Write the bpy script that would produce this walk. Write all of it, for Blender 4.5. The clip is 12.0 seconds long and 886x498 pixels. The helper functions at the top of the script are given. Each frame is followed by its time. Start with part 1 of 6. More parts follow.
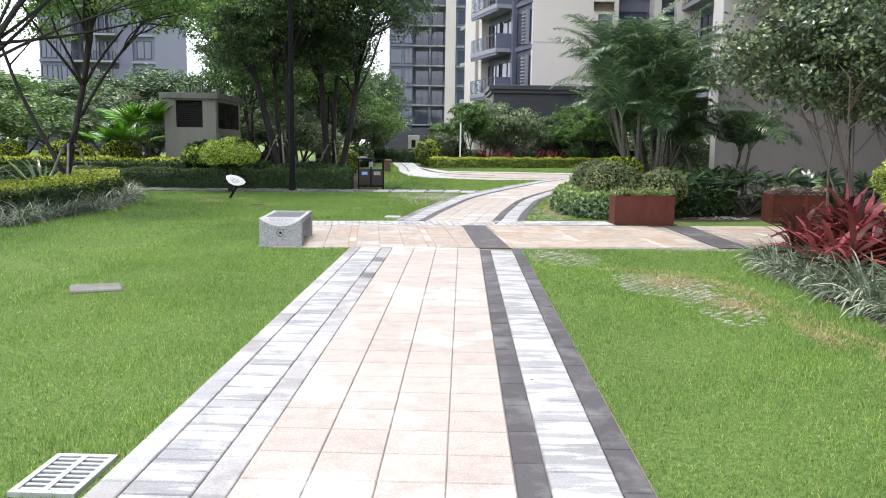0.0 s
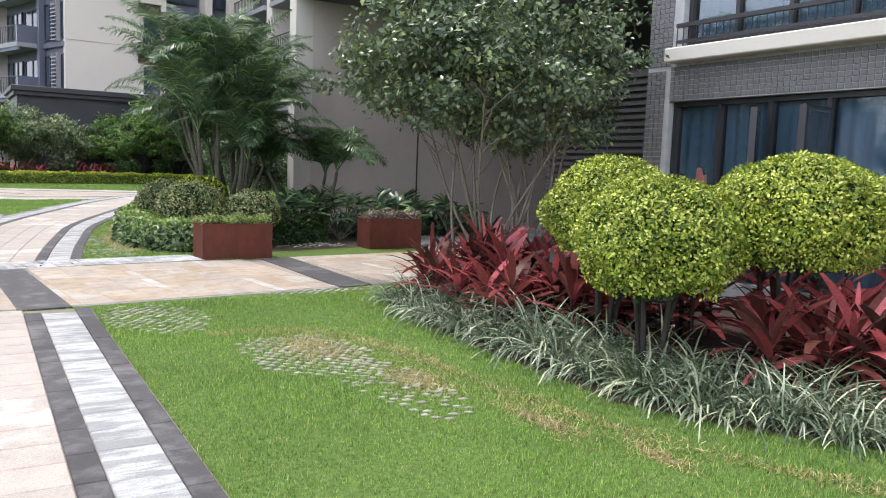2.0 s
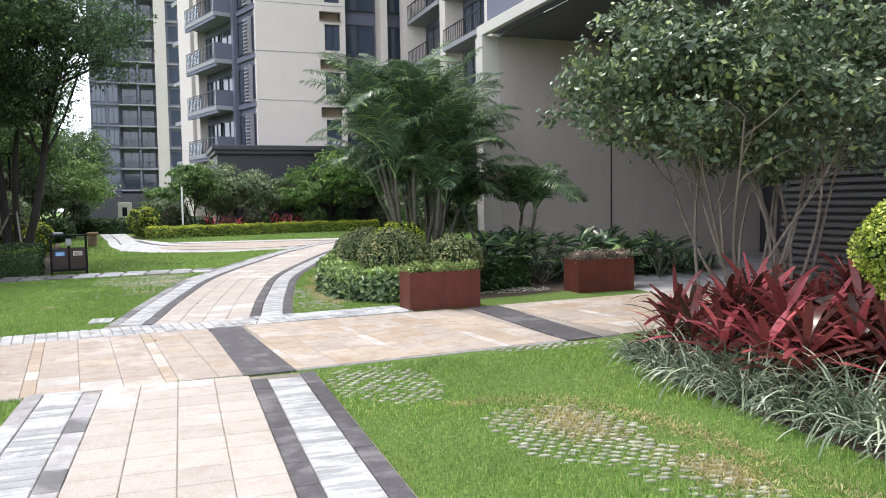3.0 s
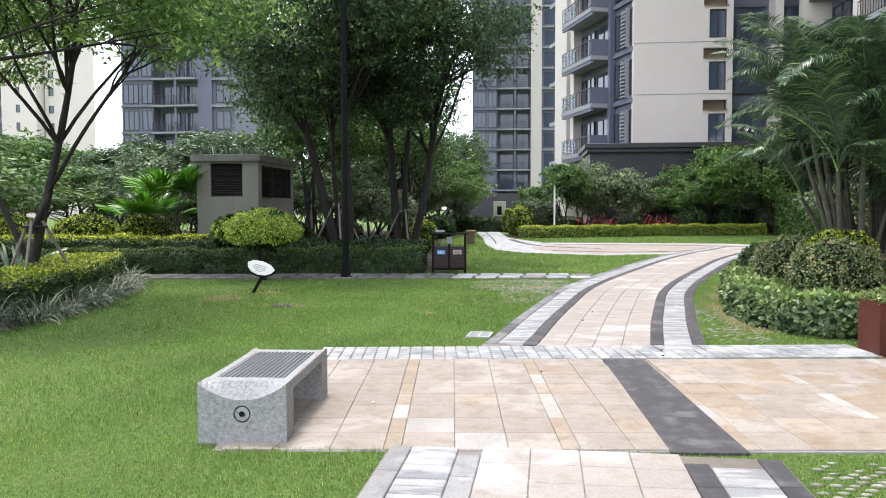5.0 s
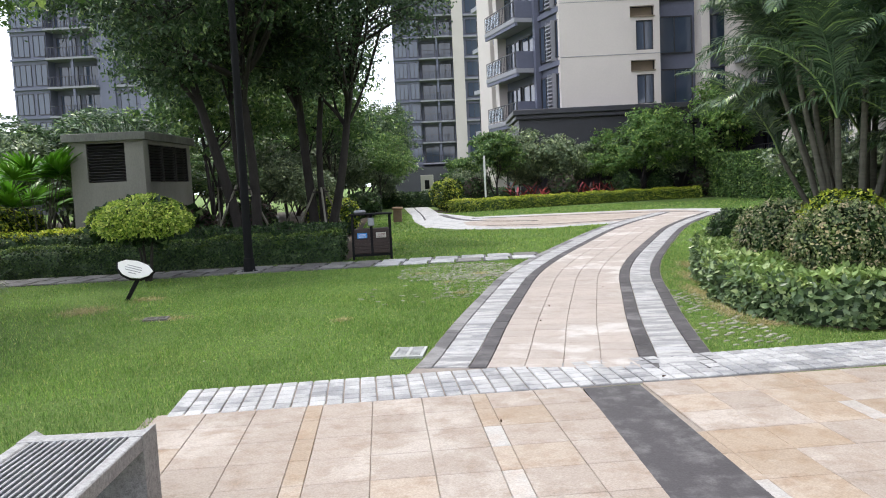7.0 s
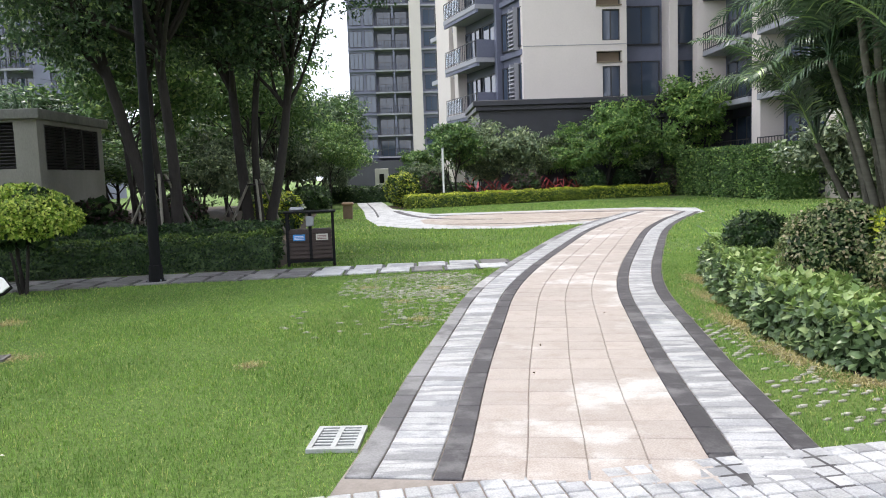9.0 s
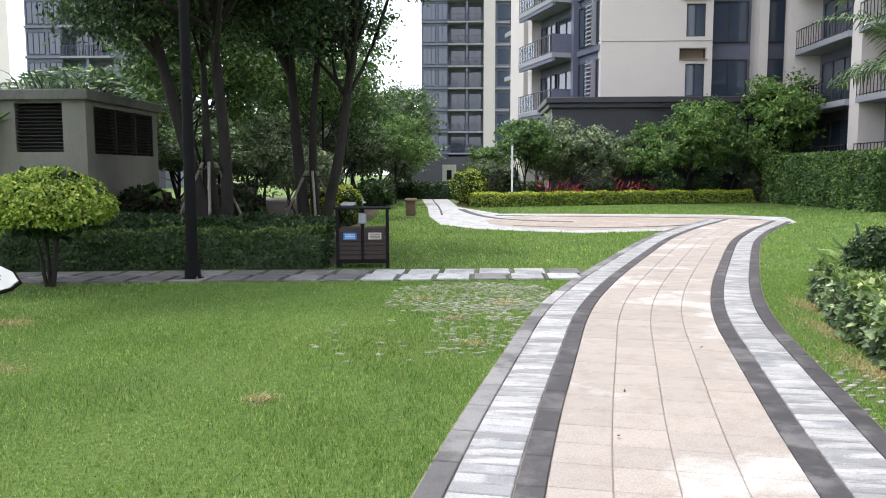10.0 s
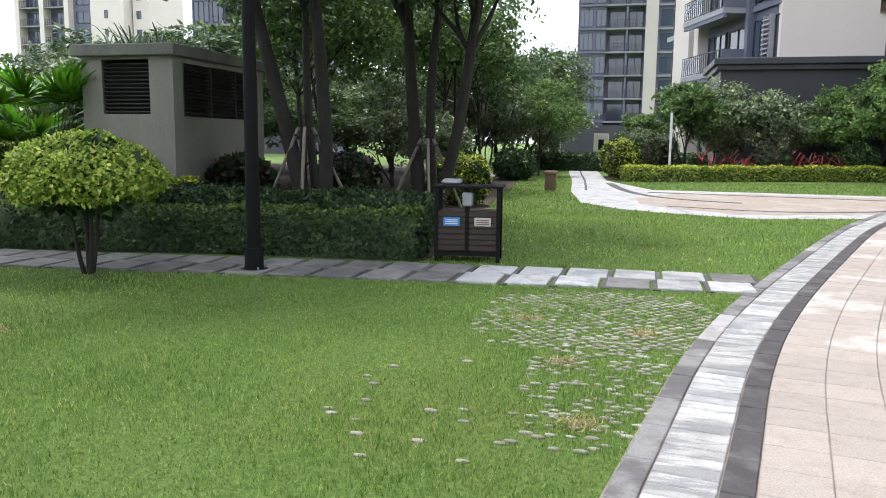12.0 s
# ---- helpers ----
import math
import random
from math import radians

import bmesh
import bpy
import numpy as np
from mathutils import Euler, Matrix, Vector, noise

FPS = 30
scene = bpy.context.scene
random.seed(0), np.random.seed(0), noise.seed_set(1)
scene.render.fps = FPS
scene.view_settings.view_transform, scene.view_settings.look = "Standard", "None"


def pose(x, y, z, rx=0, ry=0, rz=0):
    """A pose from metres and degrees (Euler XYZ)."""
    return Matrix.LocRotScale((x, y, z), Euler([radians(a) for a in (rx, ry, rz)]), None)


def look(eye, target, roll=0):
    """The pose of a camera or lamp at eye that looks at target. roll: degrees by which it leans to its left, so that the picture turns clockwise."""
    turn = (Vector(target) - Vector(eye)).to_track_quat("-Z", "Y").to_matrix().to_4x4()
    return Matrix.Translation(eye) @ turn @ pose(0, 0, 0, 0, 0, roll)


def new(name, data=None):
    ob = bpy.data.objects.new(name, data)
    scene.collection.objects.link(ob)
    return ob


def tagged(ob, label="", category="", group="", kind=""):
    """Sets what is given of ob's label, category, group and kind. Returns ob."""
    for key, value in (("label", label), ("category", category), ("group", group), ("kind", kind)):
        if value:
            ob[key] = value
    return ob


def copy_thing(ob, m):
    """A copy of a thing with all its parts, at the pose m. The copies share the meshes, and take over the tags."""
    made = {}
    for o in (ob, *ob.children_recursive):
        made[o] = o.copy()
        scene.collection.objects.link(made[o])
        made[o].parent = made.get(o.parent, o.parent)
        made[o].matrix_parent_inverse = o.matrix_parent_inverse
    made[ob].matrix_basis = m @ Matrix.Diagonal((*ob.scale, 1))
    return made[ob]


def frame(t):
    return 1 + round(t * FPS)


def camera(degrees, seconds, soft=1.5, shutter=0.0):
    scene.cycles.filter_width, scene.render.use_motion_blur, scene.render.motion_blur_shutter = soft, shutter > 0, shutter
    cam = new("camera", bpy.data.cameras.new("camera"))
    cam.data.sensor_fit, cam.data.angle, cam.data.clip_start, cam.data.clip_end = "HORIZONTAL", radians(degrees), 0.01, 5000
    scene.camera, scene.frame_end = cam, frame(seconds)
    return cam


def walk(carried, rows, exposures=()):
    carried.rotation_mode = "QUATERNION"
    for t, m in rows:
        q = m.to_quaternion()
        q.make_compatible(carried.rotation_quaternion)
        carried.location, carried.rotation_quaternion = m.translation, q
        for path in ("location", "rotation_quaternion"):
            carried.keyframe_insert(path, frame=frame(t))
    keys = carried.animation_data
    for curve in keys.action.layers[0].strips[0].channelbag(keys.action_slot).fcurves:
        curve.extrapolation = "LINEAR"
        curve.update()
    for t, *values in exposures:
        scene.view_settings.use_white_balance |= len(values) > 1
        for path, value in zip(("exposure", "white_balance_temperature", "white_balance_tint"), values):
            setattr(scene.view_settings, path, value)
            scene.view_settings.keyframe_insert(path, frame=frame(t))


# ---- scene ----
cam = camera(59.5, 12.0, soft=1.0)
PATH = [
    (0, (-0.07, -0.321, 1.567), (-0.066, 1.66, 1.293), 0.8),
    (0.5, (-0.02, 0.366, 1.539), (0.412, 2.298, 1.252), 1.4),
    (1, (-0.087, 1.066, 1.557), (0.48, 2.954, 1.22), 1.8),
    (1.5, (-0.069, 1.741, 1.541), (0.753, 3.535, 1.218), 2.1),
    (2, (-0.107, 2.274, 1.599), (0.966, 3.949, 1.393), 2.2),
    (2.5, (-0.147, 2.868, 1.637), (0.837, 4.605, 1.512), 0.3),
    (3, (-0.27, 3.495, 1.635), (0.418, 5.37, 1.517), -0.9),
    (3.5, (-0.366, 4.125, 1.63), (-0.136, 6.11, 1.537), -1.1),
    (3.7, (-0.437, 4.427, 1.637), (-0.33, 6.422, 1.542), 0.1),
    (5.3, (-0.537, 6.258, 1.621), (-0.813, 8.236, 1.511), -0.4),
    (5.5, (-0.579, 6.505, 1.619), (-0.897, 8.476, 1.507), -0.5),
    (6, (-0.634, 7.111, 1.632), (-0.936, 9.083, 1.495), -2.2),
    (6.5, (-0.581, 7.827, 1.597), (-0.69, 9.818, 1.434), -2.5),
    (7, (-0.588, 8.458, 1.614), (-0.624, 10.45, 1.438), -2.7),
    (7.5, (-0.58, 9.092, 1.606), (-0.568, 11.083, 1.416), -2.5),
    (7.7, (-0.622, 9.411, 1.589), (-0.619, 11.402, 1.393), -2.6),
    (9.3, (-0.567, 11.526, 1.553), (-0.468, 13.514, 1.36), -1.5),
    (9.5, (-0.513, 11.806, 1.544), (-0.426, 13.795, 1.349), -0.7),
    (10, (-0.514, 12.499, 1.547), (-0.606, 14.487, 1.35), -0.1),
    (10.5, (-0.478, 13.213, 1.554), (-0.709, 15.192, 1.377), -0.0),
    (11, (-0.403, 13.832, 1.576), (-0.855, 15.77, 1.373), -0.3),
    (11.5, (-0.366, 14.529, 1.571), (-0.888, 16.442, 1.312), 0.1),
    (12, (-0.314, 15.2, 1.563), (-0.788, 17.123, 1.284), 0.6),
]
walk(cam, [(t, look(eye, target, roll)) for t, eye, target, roll in PATH],
     exposures=[(0.0, 0.74), (1.0, 0.52), (2.0, 0.68), (3.5, 0.72), (5.5, 0.62), (7.0, 0.50), (8.5, 0.58), (10.0, 0.66), (12.0, 0.64)])

# ---- light ----
world = bpy.data.worlds.new("sky")
scene.world = world
world.use_nodes = True
wn = world.node_tree.nodes
wl = world.node_tree.links
SUN_ELEV, SUN_AZ = radians(70), radians(340)
sky = wn.new("ShaderNodeTexSky")
sky.sky_type = "NISHITA"
sky.sun_disc = False
sky.sun_elevation, sky.sun_rotation = SUN_ELEV, SUN_AZ
sky.air_density, sky.dust_density, sky.altitude = 1.0, 4.0, 50
haze = wn.new("ShaderNodeMix")
haze.data_type = "RGBA"
haze.inputs["Factor"].default_value = 0.8
haze.inputs["B"].default_value = (12.6, 13.2, 15.0, 1)
wl.new(sky.outputs["Color"], haze.inputs["A"])
wl.new(haze.outputs["Result"], wn["Background"].inputs["Color"])
wn["Background"].inputs["Strength"].default_value = 0.135
sun = new("sun", bpy.data.lights.new("sun", "SUN"))
sun.data.energy, sun.data.angle, sun.data.color = 1.8, radians(8), (1.0, 0.94, 0.86)
sdir = Vector((math.sin(SUN_AZ) * math.cos(SUN_ELEV), math.cos(SUN_AZ) * math.cos(SUN_ELEV), math.sin(SUN_ELEV)))
sun.matrix_world = look(sdir * 60, (0, 0, 0))


# ---- materials ----
def material(name, rough=0.7, metal=0.0, spec=0.4):
    m = bpy.data.materials.new(name)
    m.use_nodes = True
    b = m.node_tree.nodes["Principled BSDF"]
    b.inputs["Roughness"].default_value = rough
    b.inputs["Metallic"].default_value = metal
    b.inputs["Specular IOR Level"].default_value = spec
    return m, m.node_tree.nodes, m.node_tree.links, b


def ramp(nodes, links, source, stops):
    r = nodes.new("ShaderNodeValToRGB")
    el = r.color_ramp.elements
    while len(el) < len(stops):
        el.new(0.5)
    for e, (p, c) in zip(el, stops):
        e.position, e.color = p, (*c, 1)
    links.new(source, r.inputs["Fac"])
    return r.outputs["Color"]


def noise_tex(nodes, links, scale, detail=4, rough=0.6, coords="Object", stretch=None):
    n = nodes.new("ShaderNodeTexNoise")
    n.inputs["Scale"].default_value, n.inputs["Detail"].default_value = scale, detail
    n.inputs["Roughness"].default_value = rough
    if coords == "World":
        src = nodes.new("ShaderNodeNewGeometry").outputs["Position"]
    else:
        src = nodes.new("ShaderNodeTexCoord").outputs[coords]
    if stretch:
        mp = nodes.new("ShaderNodeMapping")
        mp.inputs["Scale"].default_value = stretch
        links.new(src, mp.inputs["Vector"])
        src = mp.outputs["Vector"]
    links.new(src, n.inputs["Vector"])
    return n.outputs["Fac"]


def mix(nodes, links, fac, a, b, blend="MIX"):
    m = nodes.new("ShaderNodeMix")
    m.data_type, m.blend_type = "RGBA", blend
    for key, v in (("Factor", fac), ("A", a), ("B", b)):
        if isinstance(v, (int, float)):
            m.inputs[key].default_value = v
        elif isinstance(v, tuple):
            m.inputs[key].default_value = (*v, 1)
        else:
            links.new(v, m.inputs[key])
    return m.outputs["Result"]


def bump(nodes, links, b, height, strength=0.3, dist=0.01):
    n = nodes.new("ShaderNodeBump")
    n.inputs["Strength"].default_value, n.inputs["Distance"].default_value = strength, dist
    links.new(height, n.inputs["Height"])
    links.new(n.outputs["Normal"], b.inputs["Normal"])


def plain(name, colour, rough=0.6, metal=0.0, vary=0.25, scale=6.0, grain=60.0, relief=0.15, spec=0.4, coords="Object", stretch=None):
    """A surface of one colour with stains at a large scale and grain at a small one."""
    m, n, l, b = material(name, rough, metal, spec)
    big = noise_tex(n, l, scale, 5, 0.65, coords, stretch)
    fine = noise_tex(n, l, grain, 3, 0.6, coords, stretch)
    dark = tuple(c * (1 - vary) for c in colour)
    lite = tuple(min(1, c * (1 + vary * 0.7)) for c in colour)
    c = ramp(n, l, big, [(0.3, dark), (0.7, lite)])
    c = mix(n, l, 0.35, c, ramp(n, l, fine, [(0.3, dark), (0.7, lite)]))
    l.new(c, b.inputs["Base Color"])
    r = n.new("ShaderNodeMapRange")
    r.inputs["To Min"].default_value, r.inputs["To Max"].default_value = max(0.05, rough - 0.12), min(1, rough + 0.12)
    l.new(big, r.inputs["Value"])
    l.new(r.outputs["Result"], b.inputs["Roughness"])
    if relief:
        bump(n, l, b, fine, relief, 0.004)
    return m


def paving(name, dry, wet, stain, patch=1.1, rough=0.6, random=0.14, threshold=0.5, grain=90, stretch=None):
    """Paving stone: each piece a little different, blotched with pale dry patches and brown stains that run over the joints."""
    m, n, l, b = material(name, rough, 0, 0.35)
    big = noise_tex(n, l, patch, 5, 0.62, "World", stretch)
    mid = noise_tex(n, l, 5.0, 4, 0.65, "World")
    fine = noise_tex(n, l, grain, 2, 0.6, "World")
    c = mix(n, l, ramp(n, l, big, [(threshold - 0.03, (0, 0, 0)), (threshold + 0.03, (1, 1, 1))]), dry, wet)
    c = mix(n, l, ramp(n, l, mid, [(0.48, (0, 0, 0)), (0.72, (0.6, 0.6, 0.6))]), c, stain)
    c = mix(n, l, 0.5, c, ramp(n, l, fine, [(0.3, (0.62, 0.62, 0.62)), (0.7, (1.28, 1.28, 1.28))]), "MULTIPLY")
    info = n.new("ShaderNodeObjectInfo")
    isl = n.new("ShaderNodeNewGeometry")
    add = n.new("ShaderNodeMath")
    add.operation = "ADD"
    l.new(info.outputs["Random"], add.inputs[0])
    l.new(isl.outputs["Random Per Island"], add.inputs[1])
    fr = n.new("ShaderNodeMath")
    fr.operation = "FRACT"
    l.new(add.outputs[0], fr.inputs[0])
    c = mix(n, l, 1.0, c, ramp(n, l, fr.outputs[0], [(0, (1 - random,) * 3), (1, (1 + random,) * 3)]), "MULTIPLY")
    l.new(c, b.inputs["Base Color"])
    rr = n.new("ShaderNodeMapRange")
    rr.inputs["To Min"].default_value, rr.inputs["To Max"].default_value = rough - 0.18, min(1, rough + 0.15)
    l.new(mid, rr.inputs["Value"])
    l.new(rr.outputs["Result"], b.inputs["Roughness"])
    bump(n, l, b, fine, 0.25, 0.003)
    return m


def foliage(name, dark, light, tip=None, rough=0.45, through_light=0.25, clump=2.5, share=0.12):
    """Leaves: each leaf its own shade, lighter and darker clumps, a little light through the blade."""
    m, n, l, b = material(name, rough, 0, 0.35)
    isl = n.new("ShaderNodeNewGeometry")
    info = n.new("ShaderNodeObjectInfo")
    big = noise_tex(n, l, clump, 3, 0.6, "World")
    stops = [(0, dark), (1 - share - 0.01 if tip else 1, light)]
    if tip:
        stops.append((1 - share, tip))
    add = n.new("ShaderNodeMath")
    add.operation = "ADD"
    l.new(isl.outputs["Random Per Island"], add.inputs[0])
    l.new(info.outputs["Random"], add.inputs[1])
    each = n.new("ShaderNodeMath")
    each.operation = "FRACT"
    l.new(add.outputs[0], each.inputs[0])
    c = ramp(n, l, each.outputs[0], stops)
    c = mix(n, l, 0.6, c, ramp(n, l, big, [(0.3, (0.65, 0.7, 0.7)), (0.7, (1.3, 1.3, 1.1))]), "MULTIPLY")
    c = mix(n, l, 0.7, c, ramp(n, l, noise_tex(n, l, clump * 14, 3, 0.6, "World"), [(0.3, (0.72, 0.75, 0.72)), (0.7, (1.25, 1.22, 1.2))]), "MULTIPLY")
    c = mix(n, l, 1.0, c, ramp(n, l, info.outputs["Random"], [(0, (0.88, 0.9, 0.92)), (1, (1.12, 1.1, 1.0))]), "MULTIPLY")
    l.new(c, b.inputs["Base Color"])
    t = n.new("ShaderNodeBsdfTranslucent")
    l.new(c, t.inputs["Color"])
    s = n.new("ShaderNodeMixShader")
    s.inputs["Fac"].default_value = through_light
    l.new(b.outputs["BSDF"], s.inputs[1])
    l.new(t.outputs["BSDF"], s.inputs[2])
    l.new(s.outputs["Shader"], n["Material Output"].inputs["Surface"])
    return m


TILE = paving("pinkish_granite_tile", (0.54, 0.51, 0.48), (0.405, 0.355, 0.318), (0.33, 0.275, 0.23), 0.75, random=0.07, threshold=0.43)
PALE = paving("pale_tile", (0.50, 0.48, 0.455), (0.44, 0.405, 0.37), (0.46, 0.38, 0.32), 0.9)
OCHRE = paving("ochre_stained_tile", (0.42, 0.35, 0.285), (0.36, 0.285, 0.215), (0.27, 0.18, 0.11), 0.9, random=0.05)
WHITE = paving("white_granite_sett", (0.45, 0.45, 0.45), (0.30, 0.305, 0.315), (0.21, 0.21, 0.22), 1.9, 0.55, 0.2, 0.55)
GREY = paving("grey_granite_kerb", (0.40, 0.39, 0.39), (0.30, 0.29, 0.29), (0.2, 0.19, 0.18), 1.2, 0.6, 0.15)
STREAK = paving("wet_streaked_white_slab", (0.47, 0.465, 0.46), (0.29, 0.29, 0.295), (0.23, 0.23, 0.235), 1.3, 0.5, 0.12, 0.5, stretch=(1, 5, 1))
DARK = paving("dark_basalt_slab", (0.062, 0.058, 0.062), (0.125, 0.12, 0.122), (0.19, 0.185, 0.185), 1.4, 0.6, 0.15, 0.58)
WETGREY = paving("wet_grey_kerb", (0.26, 0.255, 0.255), (0.13, 0.125, 0.127), (0.1, 0.1, 0.1), 1.0, 0.5, 0.15)
TAN = paving("tan_walk_tile", (0.44, 0.39, 0.345), (0.365, 0.31, 0.265), (0.25, 0.18, 0.125), 0.8, random=0.05, threshold=0.45)
GROUT = plain("grout", (0.31, 0.27, 0.235), 0.9, relief=0.3, coords="World")
SOIL = plain("soil", (0.06, 0.045, 0.03), 0.95, vary=0.5, scale=3, grain=40, relief=0.8, coords="World")
STRAW = plain("dry_straw_soil", (0.22, 0.185, 0.11), 0.95, vary=0.4, scale=4, grain=50, relief=0.8, coords="World")
PEBBLE = paving("paver_concrete", (0.40, 0.385, 0.32), (0.31, 0.30, 0.24), (0.2, 0.2, 0.12), 3, 0.8, 0.2)


def lawn_material():
    m, n, l, b = material("lawn_soil_and_thatch", 0.9, 0, 0.2)
    big = noise_tex(n, l, 0.35, 4, 0.6, "World")
    fine = noise_tex(n, l, 26, 4, 0.7, "World")
    c = ramp(n, l, fine, [(0.3, (0.05, 0.09, 0.02)), (0.7, (0.16, 0.24, 0.06))])
    c = mix(n, l, ramp(n, l, big, [(0.55, (0, 0, 0)), (0.75, (0.5, 0.5, 0.5))]), c, (0.15, 0.17, 0.04))
    l.new(c, b.inputs["Base Color"])
    bump(n, l, b, fine, 0.9, 0.03)
    return m


LAWN = lawn_material()
GRASS = foliage("grass_blade", (0.075, 0.165, 0.030), (0.285, 0.445, 0.115), (0.50, 0.52, 0.20), 0.45, 0.4, 0.6, 0.08)
STONE = plain("speckled_grey_granite", (0.36, 0.36, 0.36), 0.65, vary=0.55, scale=40, grain=160, relief=0.25)
STEEL = plain("brushed_steel", (0.30, 0.31, 0.33), 0.5, 0.7, vary=0.2, relief=0.05)
CORTEN = plain("rust_red_steel", (0.125, 0.034, 0.022), 0.6, 0.2, vary=0.45, scale=5, grain=60, relief=0.2, stretch=(1, 1, 0.35))
SLATSTEEL = plain("pale_steel_slat", (0.48, 0.49, 0.51), 0.45, 0.6, vary=0.15, relief=0.05)
BLACK = plain("black_painted_metal", (0.010, 0.010, 0.011), 0.7, 0.0, relief=0.05, spec=0.15)
RENDER = plain("grey_cement_render", (0.25, 0.24, 0.21), 0.9, vary=0.3, scale=1.2, grain=40, relief=0.3, stretch=(1, 1, 0.4))
CONCRETE = plain("stained_concrete", (0.17, 0.17, 0.15), 0.9, vary=0.5, scale=2.0, grain=40, relief=0.4, stretch=(1, 1, 0.4))
LOUVRE = plain("dark_brown_louvre", (0.045, 0.042, 0.042), 0.55, 0.2, relief=0.1)
BARK = plain("dark_bark", (0.035, 0.03, 0.027), 0.9, vary=0.5, scale=8, grain=40, relief=0.9, stretch=(1, 1, 0.25))
PALEBARK = plain("pale_grey_bark", (0.20, 0.17, 0.14), 0.85, vary=0.45, scale=8, grain=40, relief=0.6, stretch=(1, 1, 0.3))
PALMBARK = plain("ringed_palm_stem", (0.11, 0.105, 0.08), 0.8, vary=0.4, scale=5, grain=12, relief=0.6, stretch=(0.2, 0.2, 3))
STAKE = plain("weathered_timber_stake", (0.25, 0.23, 0.19), 0.85, vary=0.3, relief=0.4)
CREAM = plain("cream_facade_tile", (0.64, 0.58, 0.53), 0.75, vary=0.08, scale=0.25, grain=9, relief=0.1, coords="World")
# cream tile with the passage's shade put into a darker colour
CREAMSHADE = plain("tan_passage_tile", (0.50, 0.445, 0.395), 0.75, vary=0.14, scale=0.8, grain=22, relief=0.15, coords="World", stretch=(1, 1, 0.5))
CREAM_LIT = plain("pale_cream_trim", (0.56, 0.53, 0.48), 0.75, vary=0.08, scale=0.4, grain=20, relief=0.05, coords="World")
BLUEGREY = plain("blue_grey_facade_tile", (0.135, 0.142, 0.19), 0.6, vary=0.15, scale=0.3, grain=8, relief=0.1, coords="World")
GREYTRIM = plain("light_grey_slab_edge", (0.30, 0.30, 0.32), 0.7, vary=0.12, scale=0.5, grain=15, relief=0.05, coords="World")
PIER = plain("cream_pier_tile", (0.50, 0.455, 0.41), 0.75, vary=0.08, scale=0.25, grain=9, relief=0.1, coords="World")
SLABGREY = plain("grey_slab_edge", (0.24, 0.24, 0.26), 0.7, vary=0.12, scale=0.5, grain=15, relief=0.05, coords="World")
PODIUM = plain("dark_podium_stone", (0.045, 0.045, 0.052), 0.5, vary=0.3, scale=0.5, grain=20, relief=0.1, coords="World")
BRICK = plain("grey_facing_tile", (0.13, 0.128, 0.135), 0.55, vary=0.2, scale=4, grain=50, relief=0.1, coords="World")
MORTAR = plain("pale_mortar", (0.40, 0.40, 0.41), 0.9, relief=0.2, coords="World")
FRAME = plain("dark_window_frame", (0.05, 0.05, 0.055), 0.4, 0.4, relief=0.05)
CURTAIN = plain("grey_blue_curtain", (0.40, 0.44, 0.48), 0.9, vary=0.3, scale=3, grain=30, relief=0.3, stretch=(6, 6, 0.3))
# near-black wall colour stands in for the lack of light indoors
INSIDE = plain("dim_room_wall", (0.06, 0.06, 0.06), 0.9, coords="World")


def glass_material():
    m, n, l, b = material("window_glass", 0.06, 0.0, 0.8)
    b.inputs["Base Color"].default_value = (0.05, 0.068, 0.10, 1)
    return m


GLASS = glass_material()
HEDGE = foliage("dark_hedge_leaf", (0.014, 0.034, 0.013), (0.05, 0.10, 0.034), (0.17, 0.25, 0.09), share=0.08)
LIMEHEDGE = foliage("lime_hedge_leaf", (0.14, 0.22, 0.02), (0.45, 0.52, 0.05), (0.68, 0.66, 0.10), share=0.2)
TOPIARY = foliage("yellow_green_topiary_leaf", (0.06, 0.12, 0.015), (0.40, 0.46, 0.06), (0.68, 0.69, 0.18), share=0.22)
TREELEAF = foliage("tree_leaf", (0.028, 0.060, 0.032), (0.105, 0.175, 0.085), (0.26, 0.35, 0.15), 0.3, 0.35, 0.7, 0.10)
LIGHTLEAF = foliage("light_tree_leaf", (0.065, 0.14, 0.04), (0.22, 0.36, 0.11), (0.42, 0.54, 0.18), 0.4, 0.4, 0.7)
SHRUBLEAF = foliage("glossy_shrub_leaf", (0.042, 0.072, 0.045), (0.15, 0.195, 0.12), (0.27, 0.32, 0.15), 0.28, 0.15, 1.5)
MOUNDLEAF = foliage("olive_mound_leaf", (0.08, 0.115, 0.055), (0.26, 0.31, 0.14), (0.42, 0.36, 0.25), share=0.2)
PALMLEAF = foliage("palm_leaflet", (0.03, 0.065, 0.038), (0.12, 0.195, 0.105), (0.28, 0.40, 0.15), 0.3, 0.2, 1.2)
FANLEAF = foliage("fan_palm_leaf", (0.05, 0.14, 0.012), (0.14, 0.36, 0.03), None, 0.35, 0.3)
REDLEAF = foliage("red_cordyline_leaf", (0.055, 0.035, 0.03), (0.29, 0.06, 0.07), (0.62, 0.14, 0.17), 0.26, 0.2, 2.5, 0.25)
LILY = foliage("variegated_lily_leaf", (0.05, 0.08, 0.05), (0.21, 0.26, 0.19), (0.50, 0.53, 0.43), 0.4, 0.2, 2.0, 0.24)
GREYLEAF = foliage("grey_green_shrub_leaf", (0.06, 0.10, 0.06), (0.22, 0.28, 0.17), (0.40, 0.46, 0.28), 0.35, 0.2, 1.2)
PLANTERLEAF = foliage("pale_green_planter_leaf", (0.10, 0.16, 0.04), (0.26, 0.33, 0.12), (0.42, 0.45, 0.22))
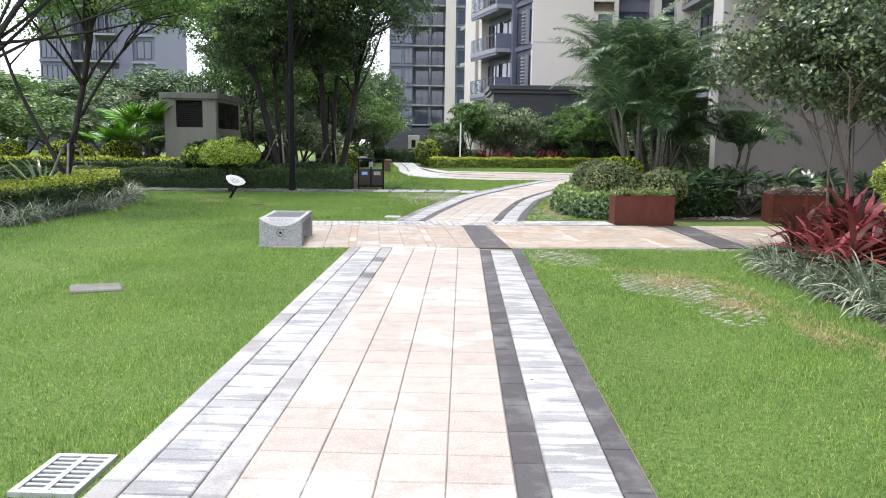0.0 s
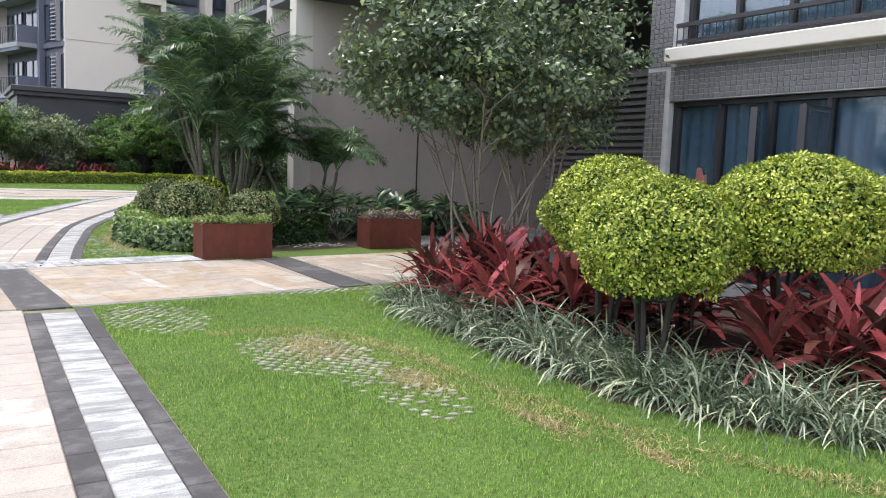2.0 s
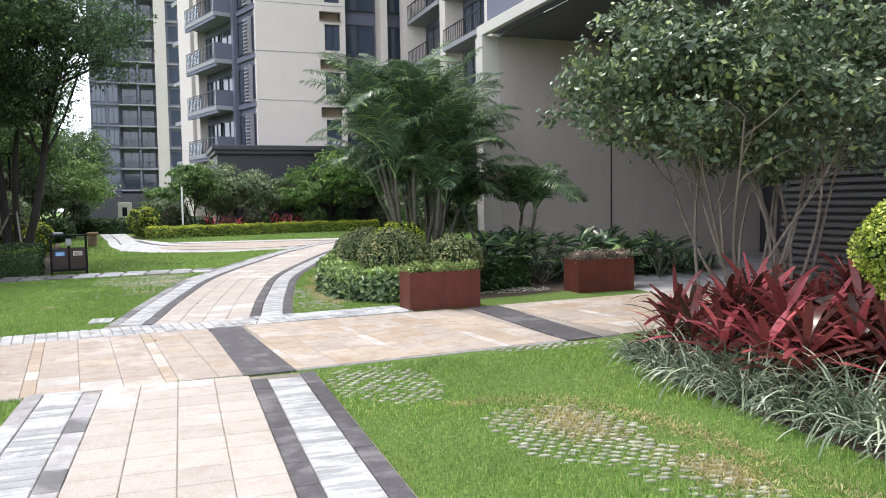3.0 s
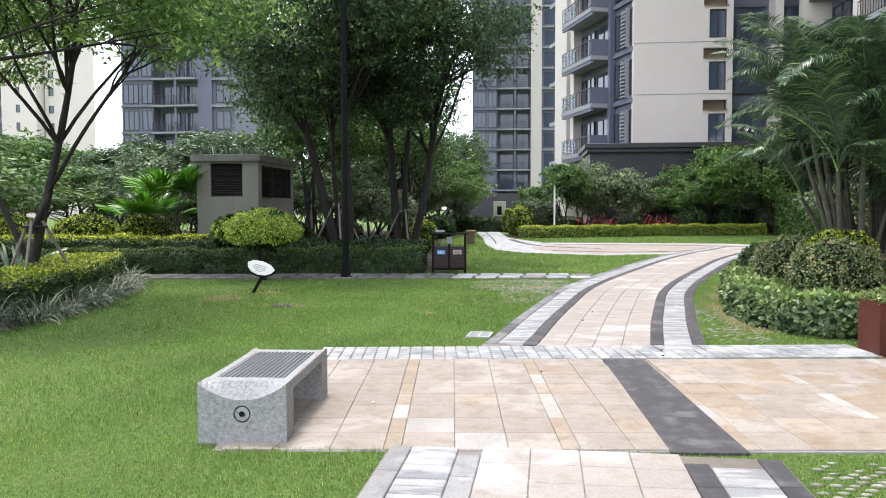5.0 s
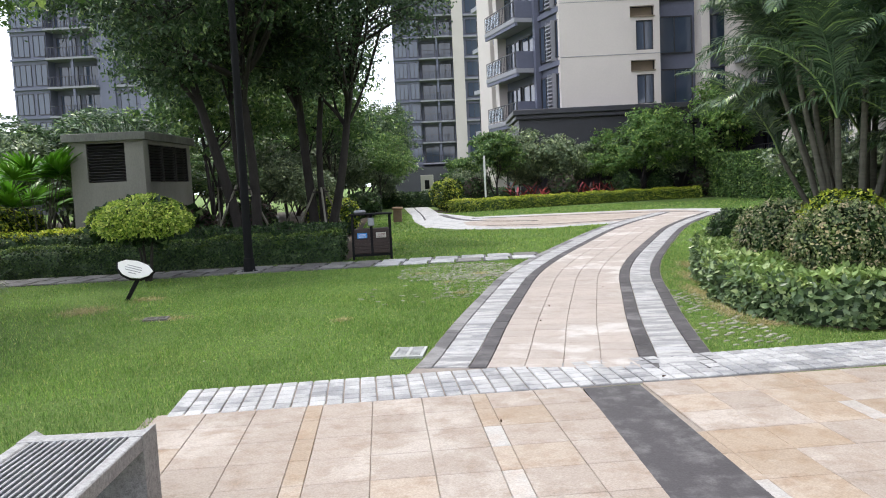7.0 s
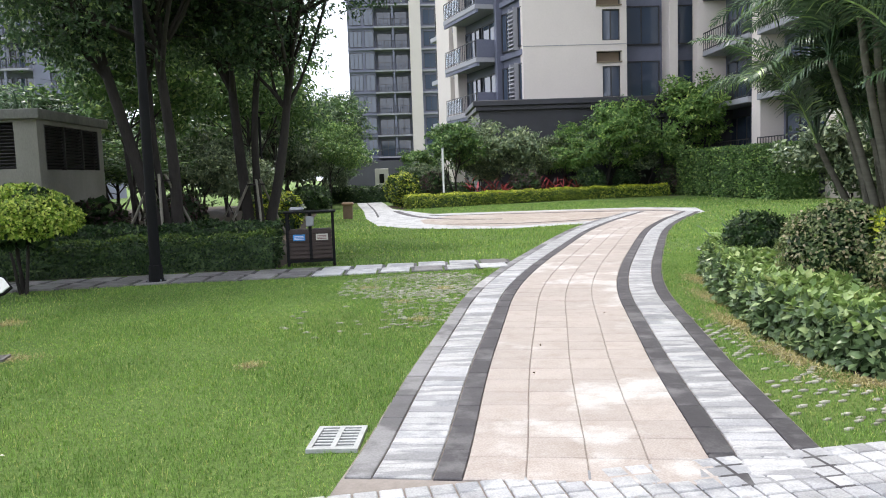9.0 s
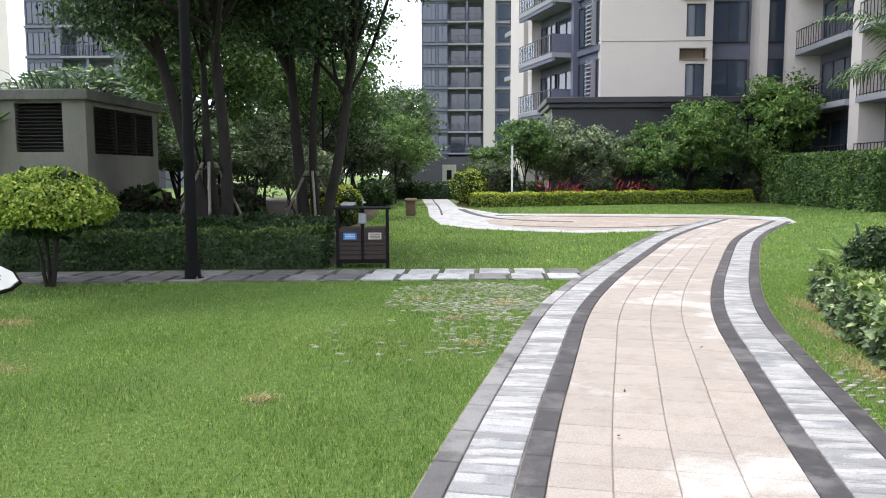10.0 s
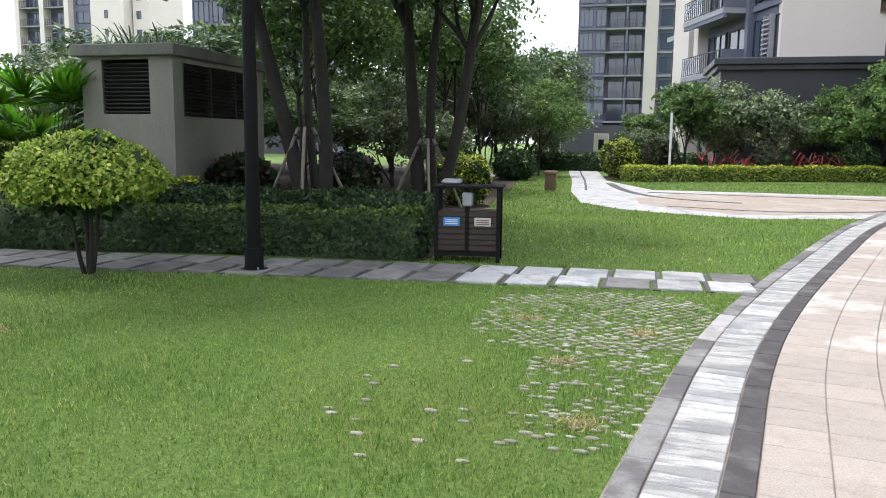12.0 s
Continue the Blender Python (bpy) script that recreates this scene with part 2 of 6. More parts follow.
PINKLEAF = foliage("pinkish_planter_leaf", (0.13, 0.12, 0.09), (0.30, 0.23, 0.20), (0.42, 0.28, 0.27))


def clear_glass():
    """Thin clear panes for the rooms near the garden."""
    m, n, l, b = material("clear_pane", 0.03)
    t = n.new("ShaderNodeBsdfTransparent")
    t.inputs["Color"].default_value = (0.62, 0.70, 0.76, 1)
    g = n.new("ShaderNodeBsdfGlossy")
    g.inputs["Roughness"].default_value = 0.03
    f = n.new("ShaderNodeLayerWeight")
    f.inputs["Blend"].default_value = 0.22
    s = n.new("ShaderNodeMixShader")
    l.new(f.outputs["Facing"], s.inputs["Fac"])
    l.new(t.outputs["BSDF"], s.inputs[1])
    l.new(g.outputs["BSDF"], s.inputs[2])
    l.new(s.outputs["Shader"], n["Material Output"].inputs["Surface"])
    return m


CLEAR = clear_glass()
IVY = foliage("ivy_leaf", (0.05, 0.09, 0.04), (0.19, 0.27, 0.13), (0.36, 0.44, 0.22), 0.3, 0.2)
DAMPSHADESLAB = paving("damp_grey_slab", (0.23, 0.22, 0.215), (0.16, 0.15, 0.15), (0.1, 0.095, 0.09), 1.5, 0.4, 0.2)
MIDHEDGE = foliage("mid_green_hedge_leaf", (0.07, 0.12, 0.018), (0.27, 0.35, 0.05), (0.48, 0.52, 0.09), share=0.2)
MIDLEAF = foliage("mid_green_tree_leaf", (0.045, 0.10, 0.035), (0.16, 0.27, 0.09), (0.32, 0.43, 0.15), 0.4, 0.35, 0.7)
STRAWBLADE = foliage("dry_straw_blade", (0.22, 0.19, 0.07), (0.46, 0.39, 0.19), (0.56, 0.50, 0.30))


# ---- building tools ----
def part(name, bm, mat, parent=None, label="", loc=None):
    """One mesh object out of a bmesh (or a mesh), under its thing."""
    me = bm
    if isinstance(bm, bmesh.types.BMesh):
        me = bpy.data.meshes.new(name)
        bm.to_mesh(me)
        bm.free()
    if mat is not None and not me.materials:
        me.materials.append(mat)
    ob = new(name, me)
    if parent is not None:
        ob.parent = parent
    if loc is not None:
        ob.matrix_basis = loc if isinstance(loc, Matrix) else Matrix.Translation(loc)
    if label:
        tagged(ob, label)
    return ob


def thing(name, label, category, loc=(0, 0, 0), rz=0.0, group="", kind=""):
    e = new(name)
    e.empty_display_size = 0.1
    e.matrix_basis = pose(*loc, 0, 0, rz)
    return tagged(e, label, category, group, kind)


def add_box(bm, x0, x1, y0, y1, z0, z1, bevel=0.0, m=None):
    r = bmesh.ops.create_cube(bm, size=1.0)
    vs = r["verts"]
    for v in vs:
        v.co = Vector(((x0 + x1) / 2 + v.co.x * (x1 - x0), (y0 + y1) / 2 + v.co.y * (y1 - y0), (z0 + z1) / 2 + v.co.z * (z1 - z0)))
    if bevel:
        es = list({e for v in vs for e in v.link_edges})
        out = bmesh.ops.bevel(bm, geom=es, offset=bevel, segments=1, affect="EDGES", profile=0.5)
        vs = list({v for f in out["faces"] for v in f.verts} | {v for v in vs if v.is_valid})
    if m is not None:
        bmesh.ops.transform(bm, matrix=m, verts=[v for v in vs if v.is_valid])
    return bm


def box(x0, x1, y0, y1, z0, z1, bevel=0.0):
    return add_box(bmesh.new(), x0, x1, y0, y1, z0, z1, bevel)


def np_mesh(name, verts, faces, smooth=False):
    """A mesh out of arrays: verts (n, 3), faces (m, 3 or 4)."""
    me = bpy.data.meshes.new(name)
    verts, faces = np.asarray(verts, np.float32), np.asarray(faces, np.int32)
    m, k = faces.shape
    me.vertices.add(len(verts))
    me.vertices.foreach_set("co", verts.ravel())
    me.loops.add(m * k)
    me.loops.foreach_set("vertex_index", faces.ravel())
    me.polygons.add(m)
    me.polygons.foreach_set("loop_start", np.arange(0, m * k, k, dtype=np.int32))
    me.polygons.foreach_set("loop_total", np.full(m, k, np.int32))
    if smooth:
        me.polygons.foreach_set("use_smooth", np.ones(m, bool))
    me.update(calc_edges=True)
    return me


def joined(*pieces):
    """Arrays of several meshes as one."""
    vs, fs, n = [], [], 0
    for v, f in pieces:
        vs.append(v)
        fs.append(np.asarray(f) + n)
        n += len(v)
    return np.concatenate(vs), np.concatenate(fs)


def unit(a):
    return a / np.maximum(np.linalg.norm(a, axis=-1, keepdims=True), 1e-6)


def leaves(rng, at, out, size, narrow=0.5, spread=0.9, lift=0.15, fold=0.25):
    """Small folded leaves at the points `at`, whose upper sides look out and up."""
    n = len(at)
    face = unit(out + np.array([0, 0, 0.45]) + rng.normal(0, spread * 0.55, (n, 3)))
    d = unit(np.cross(face, rng.normal(0, 1, (n, 3))) + out * 0.35 + np.array([0, 0, lift * 0.5]))
    side = unit(np.cross(face, d))
    nor = np.cross(d, side)
    ln = (size * rng.uniform(0.65, 1.25, n))[:, None]
    w = ln * narrow * 0.5
    v = np.stack([at, at + d * ln * 0.45 + side * w + nor * w * fold, at + d * ln, at + d * ln * 0.45 - side * w + nor * w * fold], 1).reshape(-1, 3)
    b = np.arange(n)[:, None] * 4
    f = np.concatenate([b + [0, 1, 2], b + [0, 2, 3]], 1).reshape(-1, 3)
    return v, f


def blades(rng, at, azim, length, width, rise, bend, segs=4, tip=0.05, belly=0.35, roll=0.0):
    """Long leaves that rise and bend over. All arguments but at are numbers or arrays, one for each blade."""
    n = len(at)
    azim, length, width, rise, bend = (np.broadcast_to(np.asarray(a, float), (n,)) for a in (azim, length, width, rise, bend))
    h = np.stack([np.cos(azim), np.sin(azim), np.zeros(n)], 1)
    s = np.stack([-np.sin(azim), np.cos(azim), np.zeros(n)], 1)
    s = unit(s + np.array([0, 0, 1.0]) * rng.normal(0, 0.25 + roll, n)[:, None])
    p, rows = at.copy(), []
    for i in range(segs + 1):
        t = i / segs
        prof = max(tip, math.sin(math.pi * min(1, (t * (1 - belly) + belly * 0.45) ** 0.9)))
        rows.append(np.stack([p - s * (width * prof / 2)[:, None], p + s * (width * prof / 2)[:, None]], 1))
        a = rise - bend * (t + 0.5 / segs)
        p = p + (h * np.cos(a)[:, None] + np.array([0, 0, 1.0]) * np.sin(a)[:, None]) * (length / segs)[:, None]
    v = np.concatenate(rows, 1).reshape(-1, 3)
    b = np.arange(n)[:, None] * (2 * (segs + 1))
    f = np.concatenate([b + [2 * i, 2 * i + 1, 2 * i + 3, 2 * i + 2] for i in range(segs)], 1).reshape(-1, 4)
    return v, f


def tube(points, radii, sides=7):
    """A tapered tube along a line of points."""
    p = np.asarray(points, float)
    r = np.broadcast_to(np.asarray(radii, float), (len(p),))
    t = unit(np.gradient(p, axis=0))
    ref = np.where(np.abs(t[:, 2:3]) > 0.9, np.array([[1.0, 0, 0]]), np.array([[0, 0, 1.0]]))
    u = unit(np.cross(t, ref))
    w = np.cross(t, u)
    a = np.linspace(0, 2 * math.pi, sides, endpoint=False)
    v = (p[:, None] + r[:, None, None] * (np.cos(a)[None, :, None] * u[:, None] + np.sin(a)[None, :, None] * w[:, None])).reshape(-1, 3)
    f = []
    for i in range(len(p) - 1):
        for j in range(sides):
            k = (j + 1) % sides
            f.append((i * sides + j, i * sides + k, (i + 1) * sides + k, (i + 1) * sides + j))
    return v, np.array(f)


def curve(p0, p1, rng, wob=0.1, n=8, sag=0.0):
    """A wandering line from p0 to p1."""
    p0, p1 = np.array(p0, float), np.array(p1, float)
    t = np.linspace(0, 1, n)[:, None]
    ph = rng.uniform(0, 6.28, 3)
    off = np.sin(t * rng.uniform(2.5, 5, 3) + ph) - np.sin(ph)
    p = p0 + (p1 - p0) * t + off * wob * np.array([1, 1, 0.3])
    p[:, 2] -= sag * (t[:, 0] ** 2)
    return p


def blob(rng, centre, radii, n, depth=0.25, rough=0.18, floor_cut=-1.0):
    """Points and outward ways near the skin of a lumpy ellipsoid."""
    d = unit(rng.normal(0, 1, (int(n * 1.3), 3)))
    d = d[d[:, 2] > floor_cut][:n]
    ph = rng.uniform(0, 6.28, 6)
    lump = (np.sin(d[:, 0] * 5 + ph[0]) * np.sin(d[:, 1] * 5 + ph[1]) + np.sin(d[:, 2] * 6 + ph[2]) * np.sin(d[:, 0] * 8 + ph[3]) + 0.6 * np.sin(d[:, 1] * 11 + ph[4]) * np.sin(d[:, 2] * 10 + ph[5]))
    r = (1 + rough * lump * 0.5) * (1 - depth * rng.uniform(0, 1, len(d)) ** 2)
    return np.array(centre) + d * r[:, None] * np.array(radii), d


# ---- ground and paving ----
G = new("ground", np_mesh("ground", [(-400, -300, 0), (400, -300, 0), (400, 500, 0), (-400, 500, 0)], [(0, 1, 2, 3)]))
G.data.materials.append(LAWN)
tagged(G, "mown green lawn over flat ground", "lawn", kind="structure")


def along(line):
    """Place and way at a distance along a line of points; and its whole length."""
    p = np.array(line, float)
    s = np.concatenate([[0], np.cumsum(np.linalg.norm(np.diff(p, axis=0), axis=1))])

    def at(d):
        d = np.clip(d, 0, s[-1])
        q = np.array([np.interp(d, s, p[:, 0]), np.interp(d, s, p[:, 1])])
        e = 0.4
        a = np.array([np.interp(max(d - e, 0), s, p[:, 0]), np.interp(max(d - e, 0), s, p[:, 1])])
        b = np.array([np.interp(min(d + e, s[-1]), s, p[:, 0]), np.interp(min(d + e, s[-1]), s, p[:, 1])])
        return q, unit(b - a)
    return at, s[-1]


def smooth_line(line, rounds=3):
    p = np.array(line, float)
    for _ in range(rounds):
        q = np.empty((2 * len(p) - 2, 2))
        q[0::2] = 0.75 * p[:-1] + 0.25 * p[1:]
        q[1::2] = 0.25 * p[:-1] + 0.75 * p[1:]
        p = np.concatenate([p[:1], q, p[-1:]])
    return p


PALEGREY = paving("pale_grey_granite", (0.46, 0.46, 0.47), (0.34, 0.34, 0.35), (0.25, 0.25, 0.25), 1.4, 0.6, 0.15)
STRAIGHT = [(-0.588, -6.0), (-0.145, 11.03)]
CURVED = smooth_line([(0.2, 14.6), (0.32, 15.2), (0.58, 16.9), (0.92, 18.7), (1.33, 20.9), (1.97, 23.1), (2.87, 25.7), (4.33, 29.8), (5.05, 31.5), (6.2, 34.0), (7.4, 36.2), (8.2, 37.8)])
TILE_HALF, D1, D2, D3 = 0.638, 0.793, 1.112, 1.26      # half widths: tiles, dark line, white band, dark or grey kerb


def ribbon(name, line, a, b, z, mat, label, category="path", step=0.5):
    at, total = along(line)
    n = max(2, int(total / step))
    vs = []
    for i in range(n + 1):
        q, t = at(total * i / n)
        nrm = np.array([t[1], -t[0]])
        for o in (a, b):
            vs.append((*(q + nrm * o), z))
        for o in (a, b):
            vs.append((*(q + nrm * o), -0.05))
    f = []
    for i in range(n):
        k, j = 4 * i, 4 * i + 4
        f += [(k, k + 1, j + 1, j), (k + 2, k, j, j + 2), (k + 1, k + 3, j + 3, j + 1)]
    f += [(0, 2, 3, 1), (4 * n, 4 * n + 1, 4 * n + 3, 4 * n + 2)]
    ob = part(name, np_mesh(name, vs, f), mat)
    return tagged(ob, label, category, kind="structure")


def slab_mesh(name, w, l, h, mat, chamfer=0.006):
    bm = box(-w / 2, w / 2, -l / 2, l / 2, 0, h)
    top = [e for e in bm.edges if all(v.co.z > h - 1e-4 for v in e.verts)]
    bmesh.ops.bevel(bm, geom=top, offset=chamfer, segments=1, affect="EDGES")
    me = bpy.data.meshes.new(name)
    bm.to_mesh(me)
    bm.free()
    me.materials.append(mat)
    return me


PIECES = []          # paving pieces wait here, and are laid at the end of the file


def lay(parent, name, mesh, x, y, z, turn, tilt=0.0):
    PIECES.append((parent, name, mesh, x, y, z, turn, tilt))


def pave_band(parent, line, a, b, length, gap, name, mats, rng, z=0.004, h=0.016, start=0.0, stop=None, stagger=0.0):
    """Rows of alike pieces between the offsets a and b from the middle line."""
    at, total = along(line)
    stop = total if stop is None else stop
    meshes = [slab_mesh(name, b - a - gap, length - gap, h, m) for m in mats]
    d = start + length / 2 + stagger
    while d + length / 2 <= stop + 0.01:
        q, t = at(d)
        nrm = np.array([t[1], -t[0]])
        x, y = q + nrm * (a + b) / 2
        me = meshes[0] if len(meshes) == 1 or rng.random() < 0.72 else meshes[rng.integers(1, len(meshes))]
        lay(parent, name, me, x, y, z + rng.uniform(-0.001, 0.001), math.atan2(-t[0], t[1]), rng.normal(0, 0.002))
        d += length


def paved_path(name, line, label, start=0.0, left_dark=False):
    rng = np.random.default_rng(3)
    base = ribbon(name, line, -D3 - 0.01, D3 + 0.01, 0.006, GROUT, label)
    col = 2 * TILE_HALF / 4
    for i in range(4):
        pave_band(base, line, -TILE_HALF + i * col, -TILE_HALF + (i + 1) * col, col, 0.0035, "tile", [TILE], rng, start=start)
    for s in (-1, 1):
        a, b = sorted((s * TILE_HALF, s * D1))
        pave_band(base, line, a, b, 0.42, 0.006, "dark_slab", [DARK] if left_dark and s < 0 else ([DARK] if s > 0 else [GREY, GREY, WETGREY]), rng, start=start)
        a, b = sorted((s * D1, s * D2))
        if s > 0 and not left_dark:
            pave_band(base, line, a, b, 0.345, 0.006, "white_slab", [STREAK], rng, start=start)
        else:
            pave_band(base, line, a, b, 0.125, 0.010, "white_sett", [STREAK, WHITE, PALEGREY], rng, start=start)
        a, b = sorted((s * D2, s * D3))
        pave_band(base, line, a, b, 0.5, 0.006, "kerb_slab", [WETGREY, WETGREY, GREY] if left_dark and s < 0 else ([DARK] if s > 0 else [PALEGREY, GREY]), rng, start=start)
    return base


paved_path("path_1", STRAIGHT, "straight garden path of pinkish granite tiles with white and dark borders", 3.0)
paved_path("path_2", CURVED, "curving garden path of pinkish granite tiles with white and dark borders", 0.22, True)

# the crossing, a terrace of larger tan tiles with a strip of pale setts along its far side
CROSS = [(-2.75, 12.5), (10.4, 13.75)]
cross = ribbon("path_3", CROSS, -1.42, 1.68, 0.002, GROUT, "wide tan tiled walk crossing the garden path")
rngc = np.random.default_rng(5)
ct, ctotal = along(CROSS)
tile_rows = [slab_mesh("tile", 0.357, 0.3835, 0.016, m, 0.004) for m in (TAN, OCHRE, PALE)]
strip_tile = [slab_mesh("narrow_tile", 0.117, 0.3835, 0.016, m, 0.004) for m in (PALE, OCHRE)]
xs, d = [], 0.25
while d < ctotal - 0.2:
    for k in range(3):
        xs.append((d, False))
        d += 0.36
    d -= 0.12
    xs.append((d, True))
    d += 0.24
for d, narrow in xs:
    q, t = ct(d)
    nrm = np.array([t[1], -t[0]])
    for r in range(8):
        o = -1.22 + r * 0.3865
        x, y = q + nrm * o
        if abs(x - (0.615 + (12.6 - y) * 0.06)) < (0.30 if not narrow else 0.24) or abs(x - 4.44) < 0.38:
            continue
        if narrow:
            me = strip_tile[int(rngc.random() < 0.72)]
        else:
            u = rngc.random()
            warm = 0.10 + 0.3 * (x > 1)
            me = tile_rows[1 if u < warm else (2 if u > 0.985 else 0)]
        lay(cross, "narrow_tile" if narrow else "tile", me, x, y, 0.0 + rngc.uniform(-0.001, 0.001), math.atan2(t[1], t[0]), 0)
bm = bmesh.new()
for quad in (((0.45, 11.05), (0.96, 11.08), (0.74, 14.2), (0.31, 14.16)), ((4.17, 11.42), (4.67, 11.47), (4.72, 14.6), (4.2, 14.57))):
    lo = [bm.verts.new((x, y, 0.0)) for x, y in quad]
    hi = [bm.verts.new((x, y, 0.0175)) for x, y in quad]
    bm.faces.new(hi)
    for i in range(4):
        bm.faces.new((lo[i], lo[(i + 1) % 4], hi[(i + 1) % 4], hi[i]))
part("dark_band", bm, DARK, cross, "dark basalt band across the tan walk")
SETTS = [(-2.78, 14.22), (3.3, 14.96)]
setts = ribbon("path_4", SETTS, -0.39, 0.37, 0.004, GROUT, "strip of pale square setts")
for r in range(6):
    pave_band(setts, SETTS, -0.38 + r * 0.124, -0.38 + (r + 1) * 0.124, 0.127, 0.011, "sett", [WHITE, WHITE, WHITE, PALEGREY], rngc, z=0.004)
FRONT = [(-2.15, 10.92), (4.9, 11.55)]
front = ribbon("path_5", FRONT, -0.06, 0.06, 0.008, GREY, "thin pale stone edging of the tan walk")

# stepping slabs that leave the path to the side
STEPS = [(-12.0, 23.05), (-8.0, 23.4), (-4.0, 23.82), (1.0, 24.26)]
steps = ribbon("path_6", STEPS, -0.68, 0.62, -0.004, SOIL, "side walk of grey stepping slabs set in dark soil")
at_s, tot_s = along(STEPS)
# darker slabs below x -2.2: damp, with tree shade put into their colour
sl = [slab_mesh("stepping_slab", 0.46, 0.57, 0.03, m, 0.008) for m in (DAMPSHADESLAB, WHITE)]
joint = slab_mesh("joint_slab", 0.085, 1.16, 0.022, DARK, 0.004)
d = 0.3
while d < tot_s - 0.1:
    q, t = at_s(d)
    for side in (-0.295, 0.295):
        lay(steps, "stepping_slab", sl[1 if q[0] > -2.2 and rngc.random() < 0.7 else 0], q[0] + 0.12 * side, q[1] + side, -0.004 + rngc.uniform(0, 0.006), math.atan2(t[1], t[0]) - 0.10, rngc.normal(0, 0.004))
    lay(steps, "joint_slab", joint, q[0] + 0.2725, q[1], -0.004, math.atan2(t[1], t[0]) - 0.10, 0)
    d += 0.545

def polygon(name, pts, z, mat, label, category):
    bm = bmesh.new()
    bm.faces.new([bm.verts.new((x, y, z)) for x, y in pts])
    for f in bm.faces:
        if f.normal.z < 0:
            f.normal_flip()
    bmesh.ops.triangulate(bm, faces=bm.faces[:])
    return tagged(part(name, bm, mat), label, category, kind="structure")


# the far bend of the path, a wide pale sweep that narrows to a walk
PLAZA = [(9.9, 39.3), (9.2, 36.6), (7.6, 34.4), (5.6, 33.6), (4.0, 32.9), (2.2, 32.2), (0.5, 32.9), (-0.6, 33.7), (-1.65, 35.3), (-2.25, 39.7), (-2.7, 45.7), (-3.4, 53.0), (-4.6, 66.0), (-3.2, 66.0), (-2.1, 55.0), (-1.45, 47.2), (-0.95, 45.4), (0.27, 41.4), (1.15, 41.5), (4.8, 41.2), (8.2, 40.9)]
polygon("path_7", PLAZA, 0.0075, WHITE, "far bend of the path paved in pale stone", "path")
INNER = [(8.8, 38.6), (8.2, 36.9), (6.8, 35.2), (5.0, 34.2), (3.6, 33.6), (2.0, 33.2), (0.6, 34.2), (-0.2, 35.6), (-0.3, 37.6), (0.9, 39.8), (2.8, 40.5), (6.0, 40.2), (8.0, 39.8)]
polygon("path_8", INNER, 0.0125, TAN, "tan tiled middle of the path's far bend", "path")
BEND = smooth_line([(-1.25, 45.0), (-0.8, 41.5), (0.0, 38.4), (1.3, 37.0), (2.4, 36.6)])
ribbon("path_9", BEND, -0.14, 0.14, 0.0175, DARK, "dark inlaid curve on the far bend")
ribbon("path_10", smooth_line([(0.1, 40.2), (2.8, 39.6), (5.6, 39.2), (7.9, 38.4), (8.7, 37.6), (8.1, 36.3)]), -0.13, 0.13, 0.0178, DARK, "second dark inlaid curve on the far bend")
ribbon("path_11", smooth_line([(0.5, 34.9), (2.6, 34.0), (4.8, 34.6), (6.8, 36.4)]), -0.09, 0.09, 0.0181, DARK, "thin dark inlaid curve on the far bend")
ribbon("path_12", smooth_line([(-2.0, 40.5), (-2.4, 46.5), (-3.0, 53.0), (-4.1, 66.0)]), 0.12, 0.2, 0.0125, DARK, "dark line along the far walk")


polygon("passage_floor", [(7.9, 10.0), (17.0, 10.0), (17.0, 22.4), (7.9, 22.4)], 0.0015, GREY, "grey stone floor of the open passage", "floor")
BED_R = [(5.0, 11.25), (4.25, 10.35), (3.98, 8.9), (3.88, 7.4), (3.85, 6.1), (4.15, 5.35), (4.65, 4.65), (5.6, 3.7), (7.2, 2.4), (8.0, 1.5), (8.0, 10.9)]
polygon("bed_1", BED_R, 0.004, SOIL, "dark soil of the planting bed", "soil")
BED_L = [(-7.6, 14.0), (-7.35, 16.5), (-8.05, 19.8), (-9.3, 22.8), (-16, 23.2), (-22, 14), (-12, 11)]
polygon("bed_2", BED_L, 0.004, SOIL, "dark soil under a clipped hedge", "soil")
BED_B = [(-26, 22.7), (-8.9, 24.02), (-5.7, 24.52), (-2.95, 24.72), (-2.8, 27.2), (-3.6, 32), (-4.6, 44), (-6.0, 60), (-40, 60), (-40, 26)]
polygon("bed_3", BED_B, 0.004, SOIL, "shaded soil under trees and hedges", "soil")
BED_M = [(3.2, 15.85), (2.62, 16.4), (2.55, 17.2), (2.72, 18.7), (3.15, 20.4), (3.5, 21.8), (4.6, 24.0), (8, 26), (8, 16.2), (4.6, 15.5)]
polygon("bed_4", BED_M, 0.004, SOIL, "soil under palms and low hedges", "soil")
BED_F = [(-1.0, 46.4), (1.6, 47.2), (4.7, 48.9), (8.3, 50.4), (13.2, 51.6), (30, 52), (30, 56), (0, 56), (-2.3, 50)]
polygon("bed_5", BED_F, 0.004, SOIL, "soil of a distant shrub bed", "soil")


